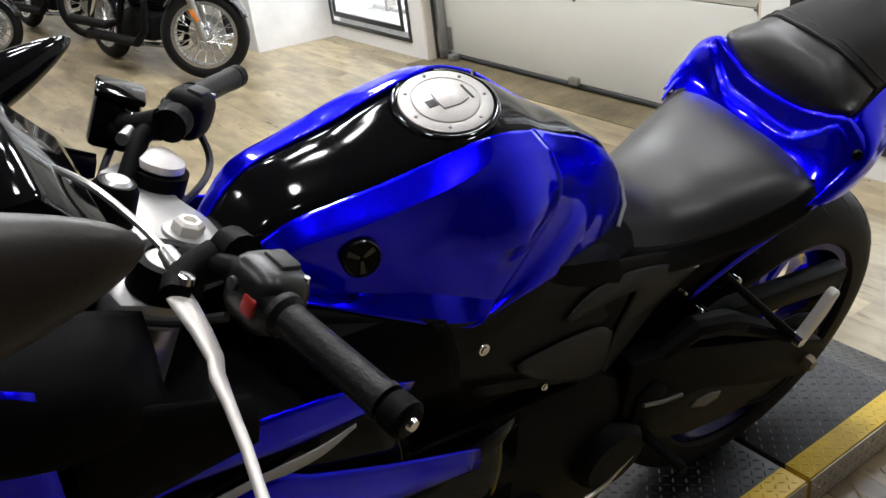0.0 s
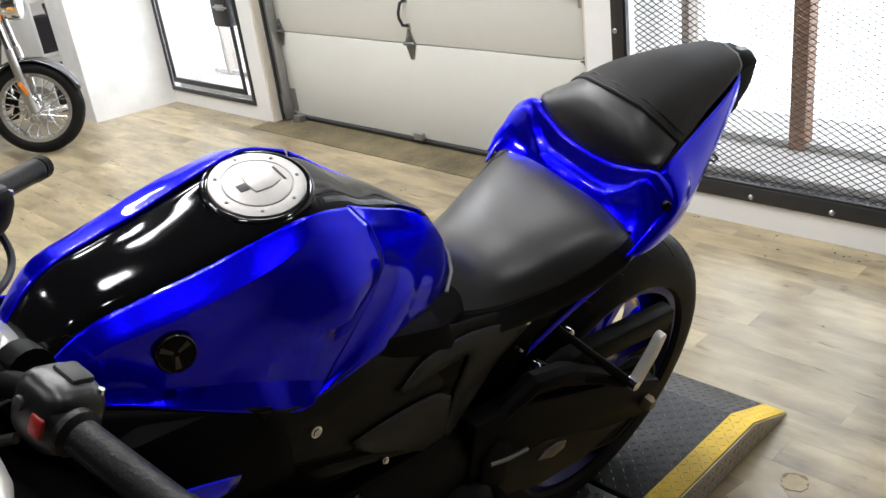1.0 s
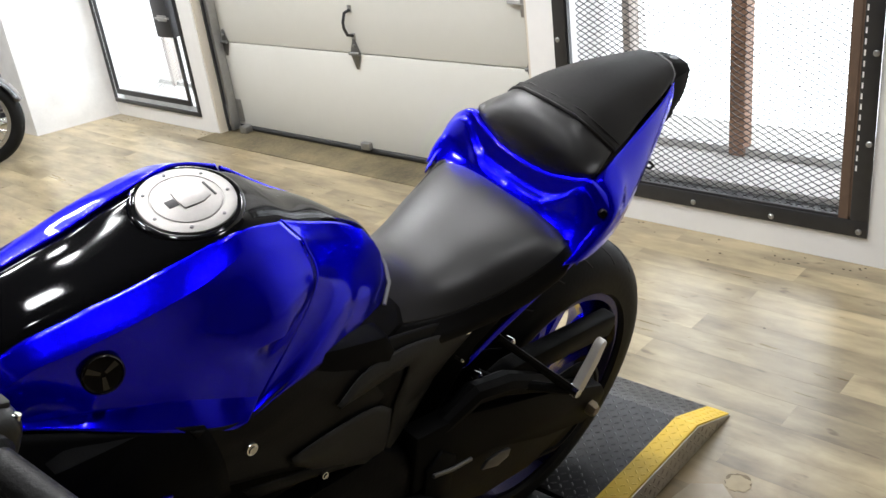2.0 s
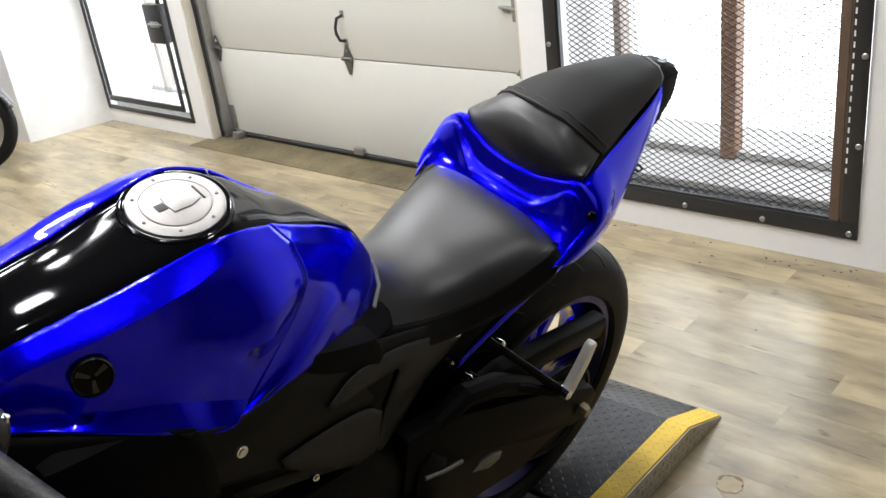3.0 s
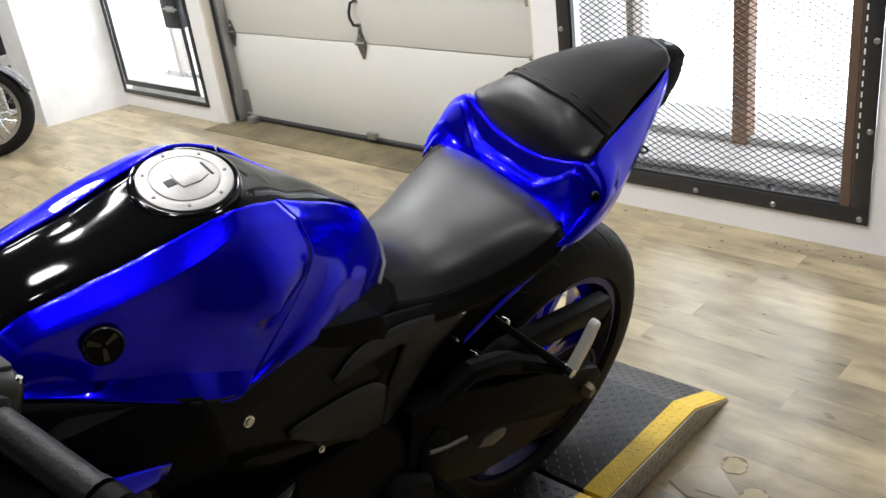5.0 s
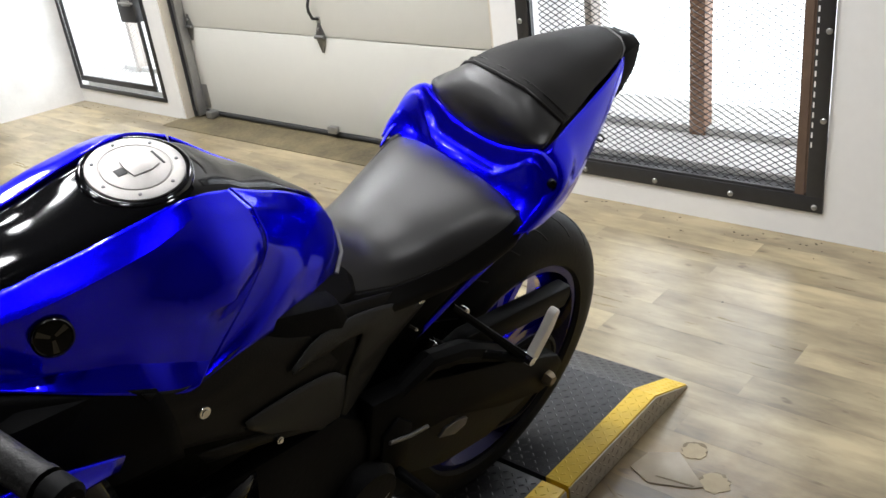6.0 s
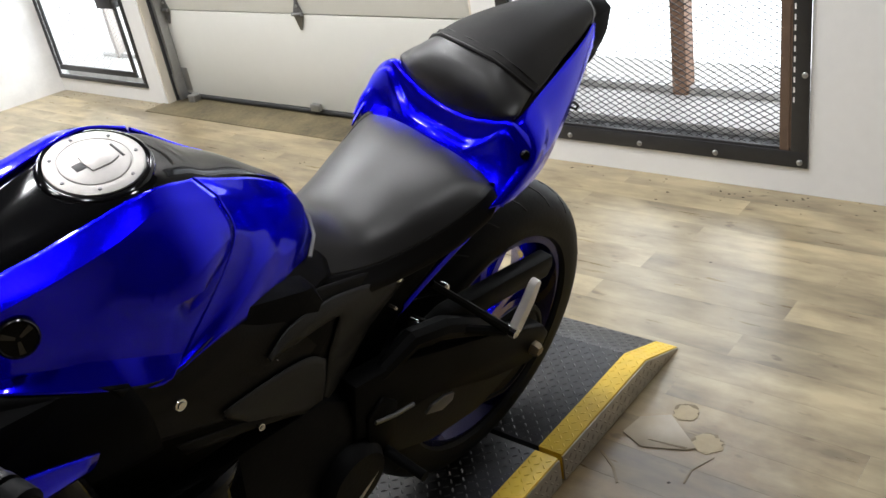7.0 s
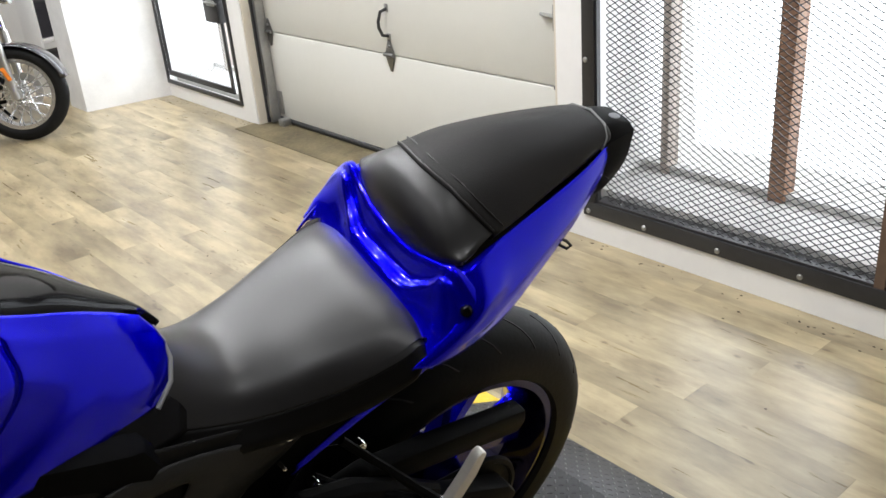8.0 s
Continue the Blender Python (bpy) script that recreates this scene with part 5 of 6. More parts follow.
# Added dark plate standing in for shade below the swing arm.
part("shade_plate", bm_prism([(.40, .43), (.33, .34), (.22, .28), (.10, .255), (.0, .275), (-.03, .285), (.0, .32), (.2, .43), (.36, .455)], 0.012, "Y", .100, 0.003), M_TYRE, bike)
# Sprocket takes the dark casting colour in place of shade.
part("sprocket", bm_lathe([(0.045, 0.003), (0.09, 0.003), (0.095, 0.001), (0.095, -0.001), (0.09, -0.003), (0.045, -0.003)], 43, "Y", (AXLE[0], .092, AXLE[1]), closed=True), M_ENGINE, bike, "rear sprocket, darkened in place of shade")


def chain():
    loop = []
    for k in range(20):
        a = math.pi / 2 + math.pi * k / 19
        loop.append((AXLE[0] + 0.096 * math.cos(a), .092, AXLE[1] + 0.096 * math.sin(a)))
    for k in range(10):
        a = -math.pi / 2 + math.pi * k / 9
        loop.append((.43 + 0.035 * math.cos(a), .092, .40 + 0.035 * math.sin(a)))
    return part("drive_chain", bm_tube(loop, 0.007, 6, closed=True), M_ENGINE, bike, "steel drive chain")


chain()
whole("rear_hugger", [[(.17, 0, .50), (.17, .05, .495), (.17, .075, .47)], [(.20, 0, .43), (.20, .05, .425), (.20, .075, .41)], [(.31, 0, .34), (.31, .05, .34), (.31, .075, .34)]], 5, 4, M_SATIN, 0.003, "", True)
part("shock", bm_tube([(.40, 0, .62), (.33, 0, .40)], 0.028, 14), M_ENGINE, bike)
# Muffler on the hidden side, made larger to shade the rear rim.
part("exhaust", bm_tube([(.55, -.10, .22), (.34, -.14, .24), (.26, -.165, .27), (-.22, -.215, .43), (-.25, -.218, .44)], [0.025, 0.03, 0.062, 0.068, 0.05], 18), M_ENGINE, bike)

# ---------- front fairing ----------
FAIR_UP = [
    [(.780, .165, .795), (.785, .166, .788), (.789, .165, .781)],
    [(.862, .169, .830), (.852, .172, .806), (.842, .170, .788)],
    [(.950, .172, .849), (.932, .178, .817), (.912, .174, .796)],
    [(.990, .178, .867), (.985, .182, .833), (.972, .177, .810)],
    [(1.060, .178, .843), (1.045, .184, .826), (1.020, .178, .818)],
]
both("fairing_panel", FAIR_UP, 5, 4, M_BLUE, 0.003, "blue upper fairing panel", True)
both("fairing_stripe", [[(.847, .172, .784), (.848, .173, .781), (.849, .172, .779)], [(.889, .176, .781), (.889, .177, .774), (.889, .176, .767)], [(.950, .178, .784), (.952, .179, .776), (.955, .178, .768)], [(.985, .180, .785), (.988, .181, .776), (.990, .180, .766)]], 5, 3, M_WHITE, 0.0015, "silver grey fairing stripe", True)
both("fairing_black", [[(.80, 0.144, .782), (.79, 0.152, .74), (.78, 0.157, .69), (.77, 0.157, .64)], [(.90, 0.162, .790), (.90, 0.17, .74), (.90, 0.172, .69), (.90, 0.172, .64)], [(1.0, 0.175, .795), (1.0, 0.178, .74), (1.0, 0.178, .69), (1.0, 0.177, .64)], [(1.1, 0.177, .79), (1.1, 0.178, .74), (1.1, 0.177, .69), (1.1, 0.172, .64)]], 4, 4, M_GLOSSBLACK, 0.003, "gloss black fairing panel", True)
both("fairing_lower", [[(.692, .165, .631), (.690, .166, .612), (.689, .165, .593)], [(.806, .172, .694), (.800, .175, .655), (.792, .172, .625)], [(.892, .176, .745), (.886, .180, .690), (.880, .177, .640)], [(.936, .178, .772), (.935, .183, .710), (.930, .180, .650)], [(1.05, .188, .770), (1.05, .190, .720), (1.05, .188, .660)]], 5, 4, M_BLUE, 0.003, "blue lower fairing panel", True)
both("belly_pan", [[(.62, 0.143, .62), (.62, 0.148, .50), (.62, 0.128, .35), (.62, 0.058, .24)], [(.80, 0.168, .62), (.80, 0.173, .50), (.80, 0.148, .35), (.80, 0.068, .22)], [(1.0, 0.178, .58), (1.0, 0.178, .48), (1.0, 0.148, .38), (1.0, 0.068, .28)]], 4, 4, M_GLOSSBLACK, 0.003, "gloss black belly fairing", True)
both("inner_fairing", [[(.945, .188, .902), (.945, .200, .885), (.95, .205, .865)], [(1.02, .198, .945), (1.02, .210, .91), (1.02, .212, .868)], [(1.075, .20, .975), (1.08, .213, .92), (1.085, .214, .868)]], 5, 4, M_SATIN, 0.003, "satin black inner fairing", True)
both("nose_cowl", [[(1.085, .195, .995), (1.09, .215, .93), (1.09, .216, .84), (1.08, .21, .78)], [(1.17, .165, 1.02), (1.19, .19, .94), (1.20, .19, .85), (1.19, .18, .78)], [(1.27, .10, .98), (1.31, .12, .93), (1.32, .12, .86), (1.30, .11, .80)], [(1.34, 0, .95), (1.39, 0, .91), (1.40, 0, .86), (1.36, 0, .80)]], 5, 4, M_BLUE, 0.003, "blue nose cowl", True)
# smoked screen
whole("windscreen", [[(1.09, 0, 1.125), (1.095, .04, 1.118), (1.11, .085, 1.092), (1.13, .125, 1.05)], [(1.15, 0, 1.105), (1.155, .06, 1.092), (1.165, .11, 1.06), (1.175, .15, 1.02)], [(1.22, 0, 1.055), (1.22, .075, 1.043), (1.22, .125, 1.015), (1.215, .155, .99)], [(1.29, 0, .99), (1.28, .07, .985), (1.26, .12, .975), (1.24, .145, .965)]], 6, 6, M_SCREEN, 0.003, "dark smoked windscreen", True)
# dash behind the screen
part("dash", bm_prism([(.988, .995), (1.035, 1.06), (1.07, 1.06), (1.09, .93), (1.01, .93)], 0.17, "Y", -0.085, 0.012), M_GLOSSBLACK, bike, "black instrument dash")
both("dash_side", [[(.995, .115, .955), (1.0, .155, .95), (1.005, .185, .935), (1.0, .195, .91)], [(1.03, .135, .99), (1.035, .17, .985), (1.04, .20, .965), (1.04, .208, .93)], [(1.07, .145, 1.01), (1.08, .18, 1.0), (1.09, .205, .98), (1.09, .213, .94)], [(1.13, .15, 1.02), (1.14, .18, 1.01), (1.15, .195, .985), (1.15, .20, .95)]], 6, 6, M_SATIN, 0.004, "satin black fairing shoulder", True)
part("dash_tray", bm_prism([(1.0, .93), (1.1, .96), (1.2, .93), (1.2, .88), (1.0, .88)], 0.34, "Y", -0.17, 0.01), M_SATIN, bike)

# mirrors on stalks, each placed on its own to fit the camera's view
for s, cx, cy, cz, yaw, roll in ((1, 1.128, .290, 1.168, -14, 16), (-1, 1.02, -.255, .966, 24, 6)):
    stalk = part("mirror_stalk", bm_tube([(1.19, s * .15, 1.01), (1.17, s * .20, 1.035), (cx + 0.06, cy, cz - 0.01)], [0.014, 0.011, 0.010], 10), M_SATIN, bike)
    bm = bmesh.new()
    bmesh.ops.create_uvsphere(bm, u_segments=28, v_segments=16, radius=1.0)
    bmesh.ops.scale(bm, vec=(0.108, 0.030, 0.042 if s > 0 else 0.026), verts=bm.verts)
    for v in bm.verts:
        v.co.z *= 1 + 0.35 * v.co.x / 0.105
        v.co.y *= 1 + 0.35 * v.co.x / 0.105
    ob = part("mirror", bm, M_MIRROR_SHEEN if s > 0 else M_GLOSSBLACK, stalk, "satin black mirror housing")
    ob.matrix_local = Matrix.Translation((cx, cy, cz)) @ pose(0, 0, 0, s * roll, 6, yaw)

# ---------- steering: clamp, bars, levers ----------
STEER = empty("steering", Matrix.Identity(4))
STEER.parent = bike
STEER.matrix_local = Matrix.Translation((0.937, 0, 0.913)) @ Matrix.Rotation(radians(3), 4, "X") @ Matrix.Rotation(radians(-24.5), 4, "Y") @ Matrix.Rotation(radians(-18), 4, "Z")
# in the steering frame: x forward, y left, z along the stem
clamp = part("triple_clamp", bm_prism([(-.045, -.035), (-.05, .035), (-.01, .075), (.0, .125), (.045, .135), (.065, .10), (.05, .05), (.055, 0), (.05, -.05), (.065, -.10), (.045, -.135), (.0, -.125), (-.01, -.075)], 0.026, "Z", -0.013, 0.005), M_CLAMP, STEER, "silver triple clamp")
part("stem_nut", bm_lathe([(0.0, 0.024), (0.006, 0.024), (0.007, 0.028), (0.011, 0.028), (0.0145, 0.025), (0.015, 0.012)], 6, "Z", (-.012, 0, 0)), M_LEVER, clamp)
part("stem_washer", bm_lathe([(0.0, 0.016), (0.022, 0.016), (0.023, 0.012)], 24, "Z", (-.012, 0, 0)), M_CLAMP, clamp)
part("ignition", bm_lathe([(0.0, 0.05), (0.016, 0.05), (0.02, 0.044), (0.022, 0.01)], 24, "Z", (.055, 0, 0.0)), M_SATIN, clamp, "black ignition barrel")
part("ignition_face", bm_lathe([(0.0, 0.054), (0.010, 0.053), (0.013, 0.05)], 24, "Z", (.055, 0, 0.0)), M_SILVER, clamp)
for s in (1, -1):
    y = s * 0.102
    part("fork_tube", bm_tube([(.012, y, .03), (.012, y, -.30)], 0.0205, 20), M_SILVER, clamp, "silver fork tube")
    part("fork_lower", bm_tube([(.012, y, -.30), (.012, y, -.68)], 0.027, 20), M_SATIN, clamp)
    part("fork_cap", bm_lathe([(0.0, 0.046), (0.010, 0.045), (0.016, 0.041), (0.0235, 0.037), (0.0245, 0.030)], 24, "Z", (.012, y, 0)), M_LEVER, clamp, "bright fork cap")
    bar = part("handlebar", bm_tube([(.012, s * .10, .03), (.006, s * .135, .062), (-.02, s * .18, .083), (-.045, s * .2325, .083), (-.0925, s * .317, .086)], 0.010, 12), M_SATIN, STEER, "black clip-on handlebar")
    if s < 0:
        bar.matrix_local = Matrix.Translation((0.028, 0.020, -0.015))
    part("bar_clamp", bm_lathe([(0.021, 0.0), (0.030, 0.0), (0.030, 0.028), (0.021, 0.028)], 24, "Z", (.012 if s > 0 else -.016, y - 0.010 * (1 - s), .014), closed=True), M_SATIN, bar)
    a, b = Vector((-.044, s * .229, .083)), Vector((-.096, s * .322, .0865))
    d = (b - a).normalized()
    pts = [a + d * t * (b - a).length for t in (0, .05, .09, .5, .92, .95, 1)]
    part("grip", bm_tube(pts, [0.0165, 0.0165, 0.0126, 0.0126, 0.0126, 0.0136, 0.0136], 18), M_GRIP, bar, "black rubber grip")
    part("bar_end", bm_tube([b, b + d * 0.004, b + d * 0.018, b + d * 0.021], [0.009, 0.0135, 0.0135, 0.010], 16), M_SATIN, bar, "black bar end weight")
    part("bar_end_screw", bm_tube([b + d * 0.021, b + d * 0.024], [0.005, 0.004], 10), M_CHROME, bar)
    # switch housing: two rounded shells
    bm = bmesh.new()
    bmesh.ops.create_uvsphere(bm, u_segments=24, v_segments=16, radius=1.0)
    for v in bm.verts:
        for k, r in enumerate((0.023, 0.028, 0.026)):
            v.co[k] = r * math.copysign(abs(v.co[k]) ** 0.62, v.co[k])
    sw = part("switch_housing", bm, M_SWITCH if s > 0 else M_SATIN, bar, "dark grey rounded switch housing")
    sw.matrix_local = Matrix.Translation((-.040, s * .196, .078)) @ Matrix.Rotation(s * radians(28), 4, "Z")
    part("dimmer_switch", bm_box(-.014, .004, -.012, .012, .022, .029, 0.003), M_RUBBER, sw, "black rocker switch")
    part("switch_button", bm_box(.014, .0245, s * .010 - .007, s * .010 + .007, -.010, .006, 0.003), M_RED, sw, "red switch button")
    part("horn_button", bm_lathe([(0.0, 0.026), (0.005, 0.025), (0.006, 0.018)], 14, "X", (0, -s * .010, .004)), M_RUBBER, sw)
    part("housing_screw", bm_lathe([(0.0, 0.027), (0.003, 0.0265), (0.0035, 0.022)], 10, "Z", (-.014, s * .018, -.004)), M_CHROME, sw)
    # lever perch and lever
    perch = part("lever_perch", bm_tube([(-.010, s * .152, .074), (.004, s * .158, .066), (.016, s * .170, .058), (.018, s * .184, .056)], [0.016, 0.014, 0.012, 0.011], 12), M_SATIN, bar, "black lever perch")
    part("perch_clamp", bm_tube([(-.018, s * .140, .079), (-.026, s * .158, .082)], 0.0175, 16), M_SATIN, perch)
    part("adjuster", bm_tube([(.014, s * .150, .060), (.022, s * .128, .060)], [0.008, 0.0065], 12), M_SILVER, perch, "silver cable adjuster")
    part("pivot_bolt", bm_lathe([(0.0, 0.016), (0.006, 0.015), (0.007, 0.010)], 12, "Z", (.012, s * .178, .056)), M_CHROME, perch)
    lv = [(.016, s * .170, .053), (.010, s * .188, .053), (-.002, s * .208, .046), (-.012, s * .226, .038), (-.013, s * .240, .034), (-.020, s * .262, .029), (-.030, s * .295, .021), (-.037, s * .325, .014), (-.042, s * .352, .009)]
    bm = bmesh.new()
    rings = []
    for k, p in enumerate(lv):
        w = (0.010, 0.0100, 0.0078, 0.0062, 0.0058, 0.0042, 0.0038, 0.0038, 0.005)[k]
        th = (0.005, 0.005, 0.005, 0.0048, 0.0048, 0.0045, 0.0045, 0.0045, 0.006)[k]
        rings.append([bm.verts.new((p[0] + w * math.cos(q), p[1] + 0.35 * w * s * math.cos(q), p[2] + th * math.sin(q))) for q in (2 * math.pi * m / 10 for m in range(10))])
    for p, q in zip(rings[:-1], rings[1:]):
        for m in range(10):
            bm.faces.new((p[m], p[(m + 1) % 10], q[(m + 1) % 10], q[m]))
    bm.faces.new(rings[0])
    bm.faces.new(rings[-1])
    bmesh.ops.recalc_face_normals(bm, faces=bm.faces)
    if s > 0:
        part("lever", bm, M_LEVER, bar, "bare aluminium lever", smooth=1.2)
    else:
        bm.free()
def bend(points, n=6):
    """A smooth run through the given points."""
    g = smooth_grid([points, points], 1, n)
    return [tuple(p) for p in g[0]]


# Added dark block that closes the gap where bright floor showed through.
part("fairing_filler", bm_prism([(.875, .79), (.95, .845), (1.14, .86), (1.17, .60), (1.10, .45), (.92, .45), (.88, .60)], 0.33, "Y", -0.165, 0.01), M_SATIN, bike, "added black filler block inside the fairing")
# brake fluid reservoir on the right bar
res = part("brake_reservoir", bm_box(.032, .078, -.216, -.168, .004, .060, 0.008), M_GLOSSBLACK, STEER, "black brake fluid reservoir")
part("reservoir_cap", bm_box(.030, .080, -.218, -.166, .058, .067, 0.004), M_GLOSSBLACK, res)
# cables
part("clutch_cable", bm_tube(bend([(.022, .128, .060), (.045, .105, .068), (.085, .075, .078), (.12, .03, .06), (.13, -.01, .0), (.12, -.03, -.08)]), 0.0032, 8), M_SILVER, STEER, "grey clutch cable")
part("brake_hose", bm_tube(bend([(.045, -.195, .034), (.055, -.17, -.01), (.06, -.13, -.035), (.06, -.09, -.06), (.06, -.07, -.12)]), 0.004, 8), M_RUBBER, STEER, "black brake hose")
part("throttle_cable", bm_tube(bend([(-.02, -.20, .05), (-.045, -.17, .02), (-.03, -.12, .0), (.03, -.06, -.05)]), 0.004, 8), M_RUBBER, STEER, "black throttle cable")
part("wiring", bm_tube(bend([(-.02, .19, .05), (.01, .16, .02), (.04, .10, -.02), (.07, .05, -.06)]), 0.004, 8), M_RUBBER, STEER, "black switch wiring")

# ---------- parked cruisers ----------
M_CRUISER = mat("black_enamel", (0.012, 0.011, 0.014), 0.15, coat=1.0)
M_CRUISER2 = mat("red_enamel", (0.35, 0.045, 0.02), 0.2, coat=1.0)
M_LEATHER = mat("black_leather", (0.02, 0.019, 0.018), 0.5, grain=0.3, var=0.2, scale=200, bump=0.3)
M_RIMSTEEL = mat("polished_rim_steel", (0.62, 0.62, 0.63), 0.25, metal=0.9)
M_LENS = mat("lamp_lens", (0.6, 0.62, 0.62), 0.08, metal=0.4, coat=0.6)


def spoked_wheel(parent, name, x, R, half):
    rim_r = R - half * 1.55
    wheel = empty(name, Matrix.Identity(4))
    wheel.parent = parent
    wheel.matrix_local = Matrix.Translation((x, 0, R))
    prof = [(rim_r, -half * 0.8)]
    for k in range(13):
        a = -math.pi * 0.58 + 2 * math.pi * 0.58 * k / 12
        prof.append((R - half + half * math.cos(a), half * math.sin(a)))
    prof.append((rim_r, half * 0.8))
    part("tyre", bm_lathe(prof, 48, "Y", caps=False), M_TYRE, wheel, "black tyre")
    part("rim", bm_lathe([(rim_r + 0.008, -half * 0.8), (rim_r - 0.006, -half * 0.75), (rim_r - 0.014, -half * 0.3), (rim_r - 0.014, half * 0.3), (rim_r - 0.006, half * 0.75), (rim_r + 0.008, half * 0.8), (rim_r - 0.022, half * 0.8), (rim_r - 0.028, 0), (rim_r - 0.022, -half * 0.8)], 48, "Y", closed=True), M_RIMSTEEL, wheel, "chrome rim")
    part("hub", bm_lathe([(0.0, -0.05), (0.03, -0.05), (0.036, -0.035), (0.02, -0.02), (0.02, 0.02), (0.036, 0.035), (0.03, 0.05), (0.0, 0.05)], 24, "Y"), M_CHROME, wheel, "chrome hub")
    for k in range(32):
        a = 2 * math.pi * k / 32
        s = 1 if k % 2 else -1
        b = a + s * 0.35
        part("spoke", bm_tube([(0.034 * math.cos(b + 0.9 * s), s * 0.034, 0.034 * math.sin(b + 0.9 * s)), ((rim_r - 0.01) * math.cos(a), 0, (rim_r - 0.01) * math.sin(a))], 0.0032, 5), M_RIMSTEEL, wheel)
    part("brake_disc", bm_lathe([(0.07, 0.002), (0.115, 0.002), (0.115, -0.002), (0.07, -0.002)], 32, "Y", (0, 0.06, 0), closed=True), M_SILVER, wheel)
    return wheel


def cruiser(tank_material, label):
    """A cruiser that faces +x, its front wheel touching the floor at the origin."""
    top = empty("cruiser_motorcycle", Matrix.Identity(4), label, "motorcycle", "row of parked cruisers")
    R, Rr = 0.275, 0.265
    spoked_wheel(top, "front_wheel", 0.0, R, 0.045)
    spoked_wheel(top, "rear_wheel", -1.28, Rr, 0.055)
    up = Vector((-0.20, 0, 0.98)).normalized()
    axle = Vector((0, 0, R))
    for s in (1, -1):
        y = Vector((0, s * 0.085, 0))
        leg = part("fork_leg", bm_tube([axle + y - up * 0.02, axle + y + up * 0.36], 0.024, 14), M_SILVER, top, "polished fork leg")
        part("fork_tube", bm_tube([axle + y + up * 0.34, axle + y + up * 0.68], 0.017, 14), M_CHROME, leg)
        part("reflector", bm_box(-0.012, 0.012, -0.004, 0.004, -0.04, 0.04, 0.003), M_AMBER, leg, "orange reflector").matrix_local = Matrix.Translation(axle + y + Vector((0.0, s * 0.026, 0)) + up * 0.13) @ Matrix.Rotation(radians(-30), 4, "Y")
        sig = part("turn_signal", bm_lathe([(0.0, -0.03), (0.025, -0.022), (0.03, 0.0), (0.028, 0.02), (0.0, 0.03)], 16, "X", axle + up * 0.55 + Vector((0.03, s * 0.17, 0))), M_AMBER, top, "amber turn signal")
        part("signal_stalk", bm_tube([axle + up * 0.55 + Vector((0.02, s * 0.09, 0)), axle + up * 0.55 + Vector((0.025, s * 0.15, 0))], 0.007, 8), M_CHROME, sig)
        bar = part("handlebar", bm_tube([axle + up * 0.68 + Vector((0, s * 0.05, 0.02)), axle + up * 0.70 + Vector((-.02, s * 0.16, 0.12)), axle + up * 0.70 + Vector((-.08, s * 0.30, 0.16)), axle + up * 0.70 + Vector((-.17, s * 0.38, 0.15))], 0.012, 10), M_CHROME, top, "chrome handlebar")
        part("grip", bm_tube([axle + up * 0.70 + Vector((-.10, s * 0.32, 0.16)), axle + up * 0.70 + Vector((-.18, s * 0.39, 0.15))], 0.017, 12), M_GRIP, bar)
    rows = []
    for k in range(9):
        a = radians(20 + 120 * k / 8)
        r = R + 0.022
        rows.append([(r * math.cos(a), 0, R + r * math.sin(a)), (r * math.cos(a), 0.04, R + r * math.sin(a) - 0.004), (r * 0.94 * math.cos(a), 0.062, R + r * 0.94 * math.sin(a))])
    whole("front_fender", rows, 2, 3, M_CRUISER, 0.003, "black front fender", parent=top)
    rows = []
    for k in range(9):
        a = radians(15 + 140 * k / 8)
        r = Rr + 0.03
        rows.append([(-1.28 + r * math.cos(a), 0, Rr + r * math.sin(a)), (-1.28 + r * math.cos(a), 0.05, Rr + r * math.sin(a) - 0.004), (-1.28 + r * 0.9 * math.cos(a), 0.085, Rr + r * 0.9 * math.sin(a))])
    whole("rear_fender", rows, 2, 3, tank_material, 0.003, "dark rear fender", parent=top)
    head = part("headlamp", bm_lathe([(0.0, -0.10), (0.05, -0.085), (0.082, -0.03), (0.086, 0.03), (0.08, 0.04)], 28, "X", axle + up * 0.60 + Vector((0.10, 0, 0))), M_CHROME, top, "chrome headlamp")
    part("lens", bm_lathe([(0.08, 0.04), (0.05, 0.052), (0.0, 0.056)], 28, "X", axle + up * 0.60 + Vector((0.10, 0, 0))), M_LENS, head, "clear lamp lens")
    part("triple_clamp", bm_box(-.25, -.13, -.11, .11, .80, .83, 0.008), M_SILVER, top)
    part("frame", bm_tube([(-.22, 0, .80), (-.34, 0, .50), (-.50, 0, .16), (-.90, 0, .14), (-1.05, 0, .35), (-.95, 0, .58), (-.6, 0, .66), (-.24, 0, .76)], 0.02, 10, closed=True), M_CRUISER, top, "black frame")
    tank = [[(-.34, 0, .80), (-.34, .05, .79), (-.35, .075, .74), (-.36, .06, .69)], [(-.45, 0, .84), (-.45, .08, .82), (-.46, .12, .75), (-.47, .10, .67)], [(-.62, 0, .83), (-.62, .075, .81), (-.62, .11, .74), (-.62, .09, .66)], [(-.76, 0, .76), (-.76, .04, .75), (-.76, .06, .71), (-.76, .05, .66)]]
    whole("fuel_tank", tank, 5, 5, tank_material, 0.004, "dark glossy fuel tank", parent=top)
    seat_rows = [[(-.74, 0, .70), (-.74, .08, .695), (-.74, .11, .66)], [(-.90, 0, .66), (-.90, .12, .655), (-.90, .15, .62)], [(-1.08, 0, .67), (-1.08, .12, .665), (-1.08, .14, .62)], [(-1.22, 0, .72), (-1.22, .09, .71), (-1.22, .11, .67)]]
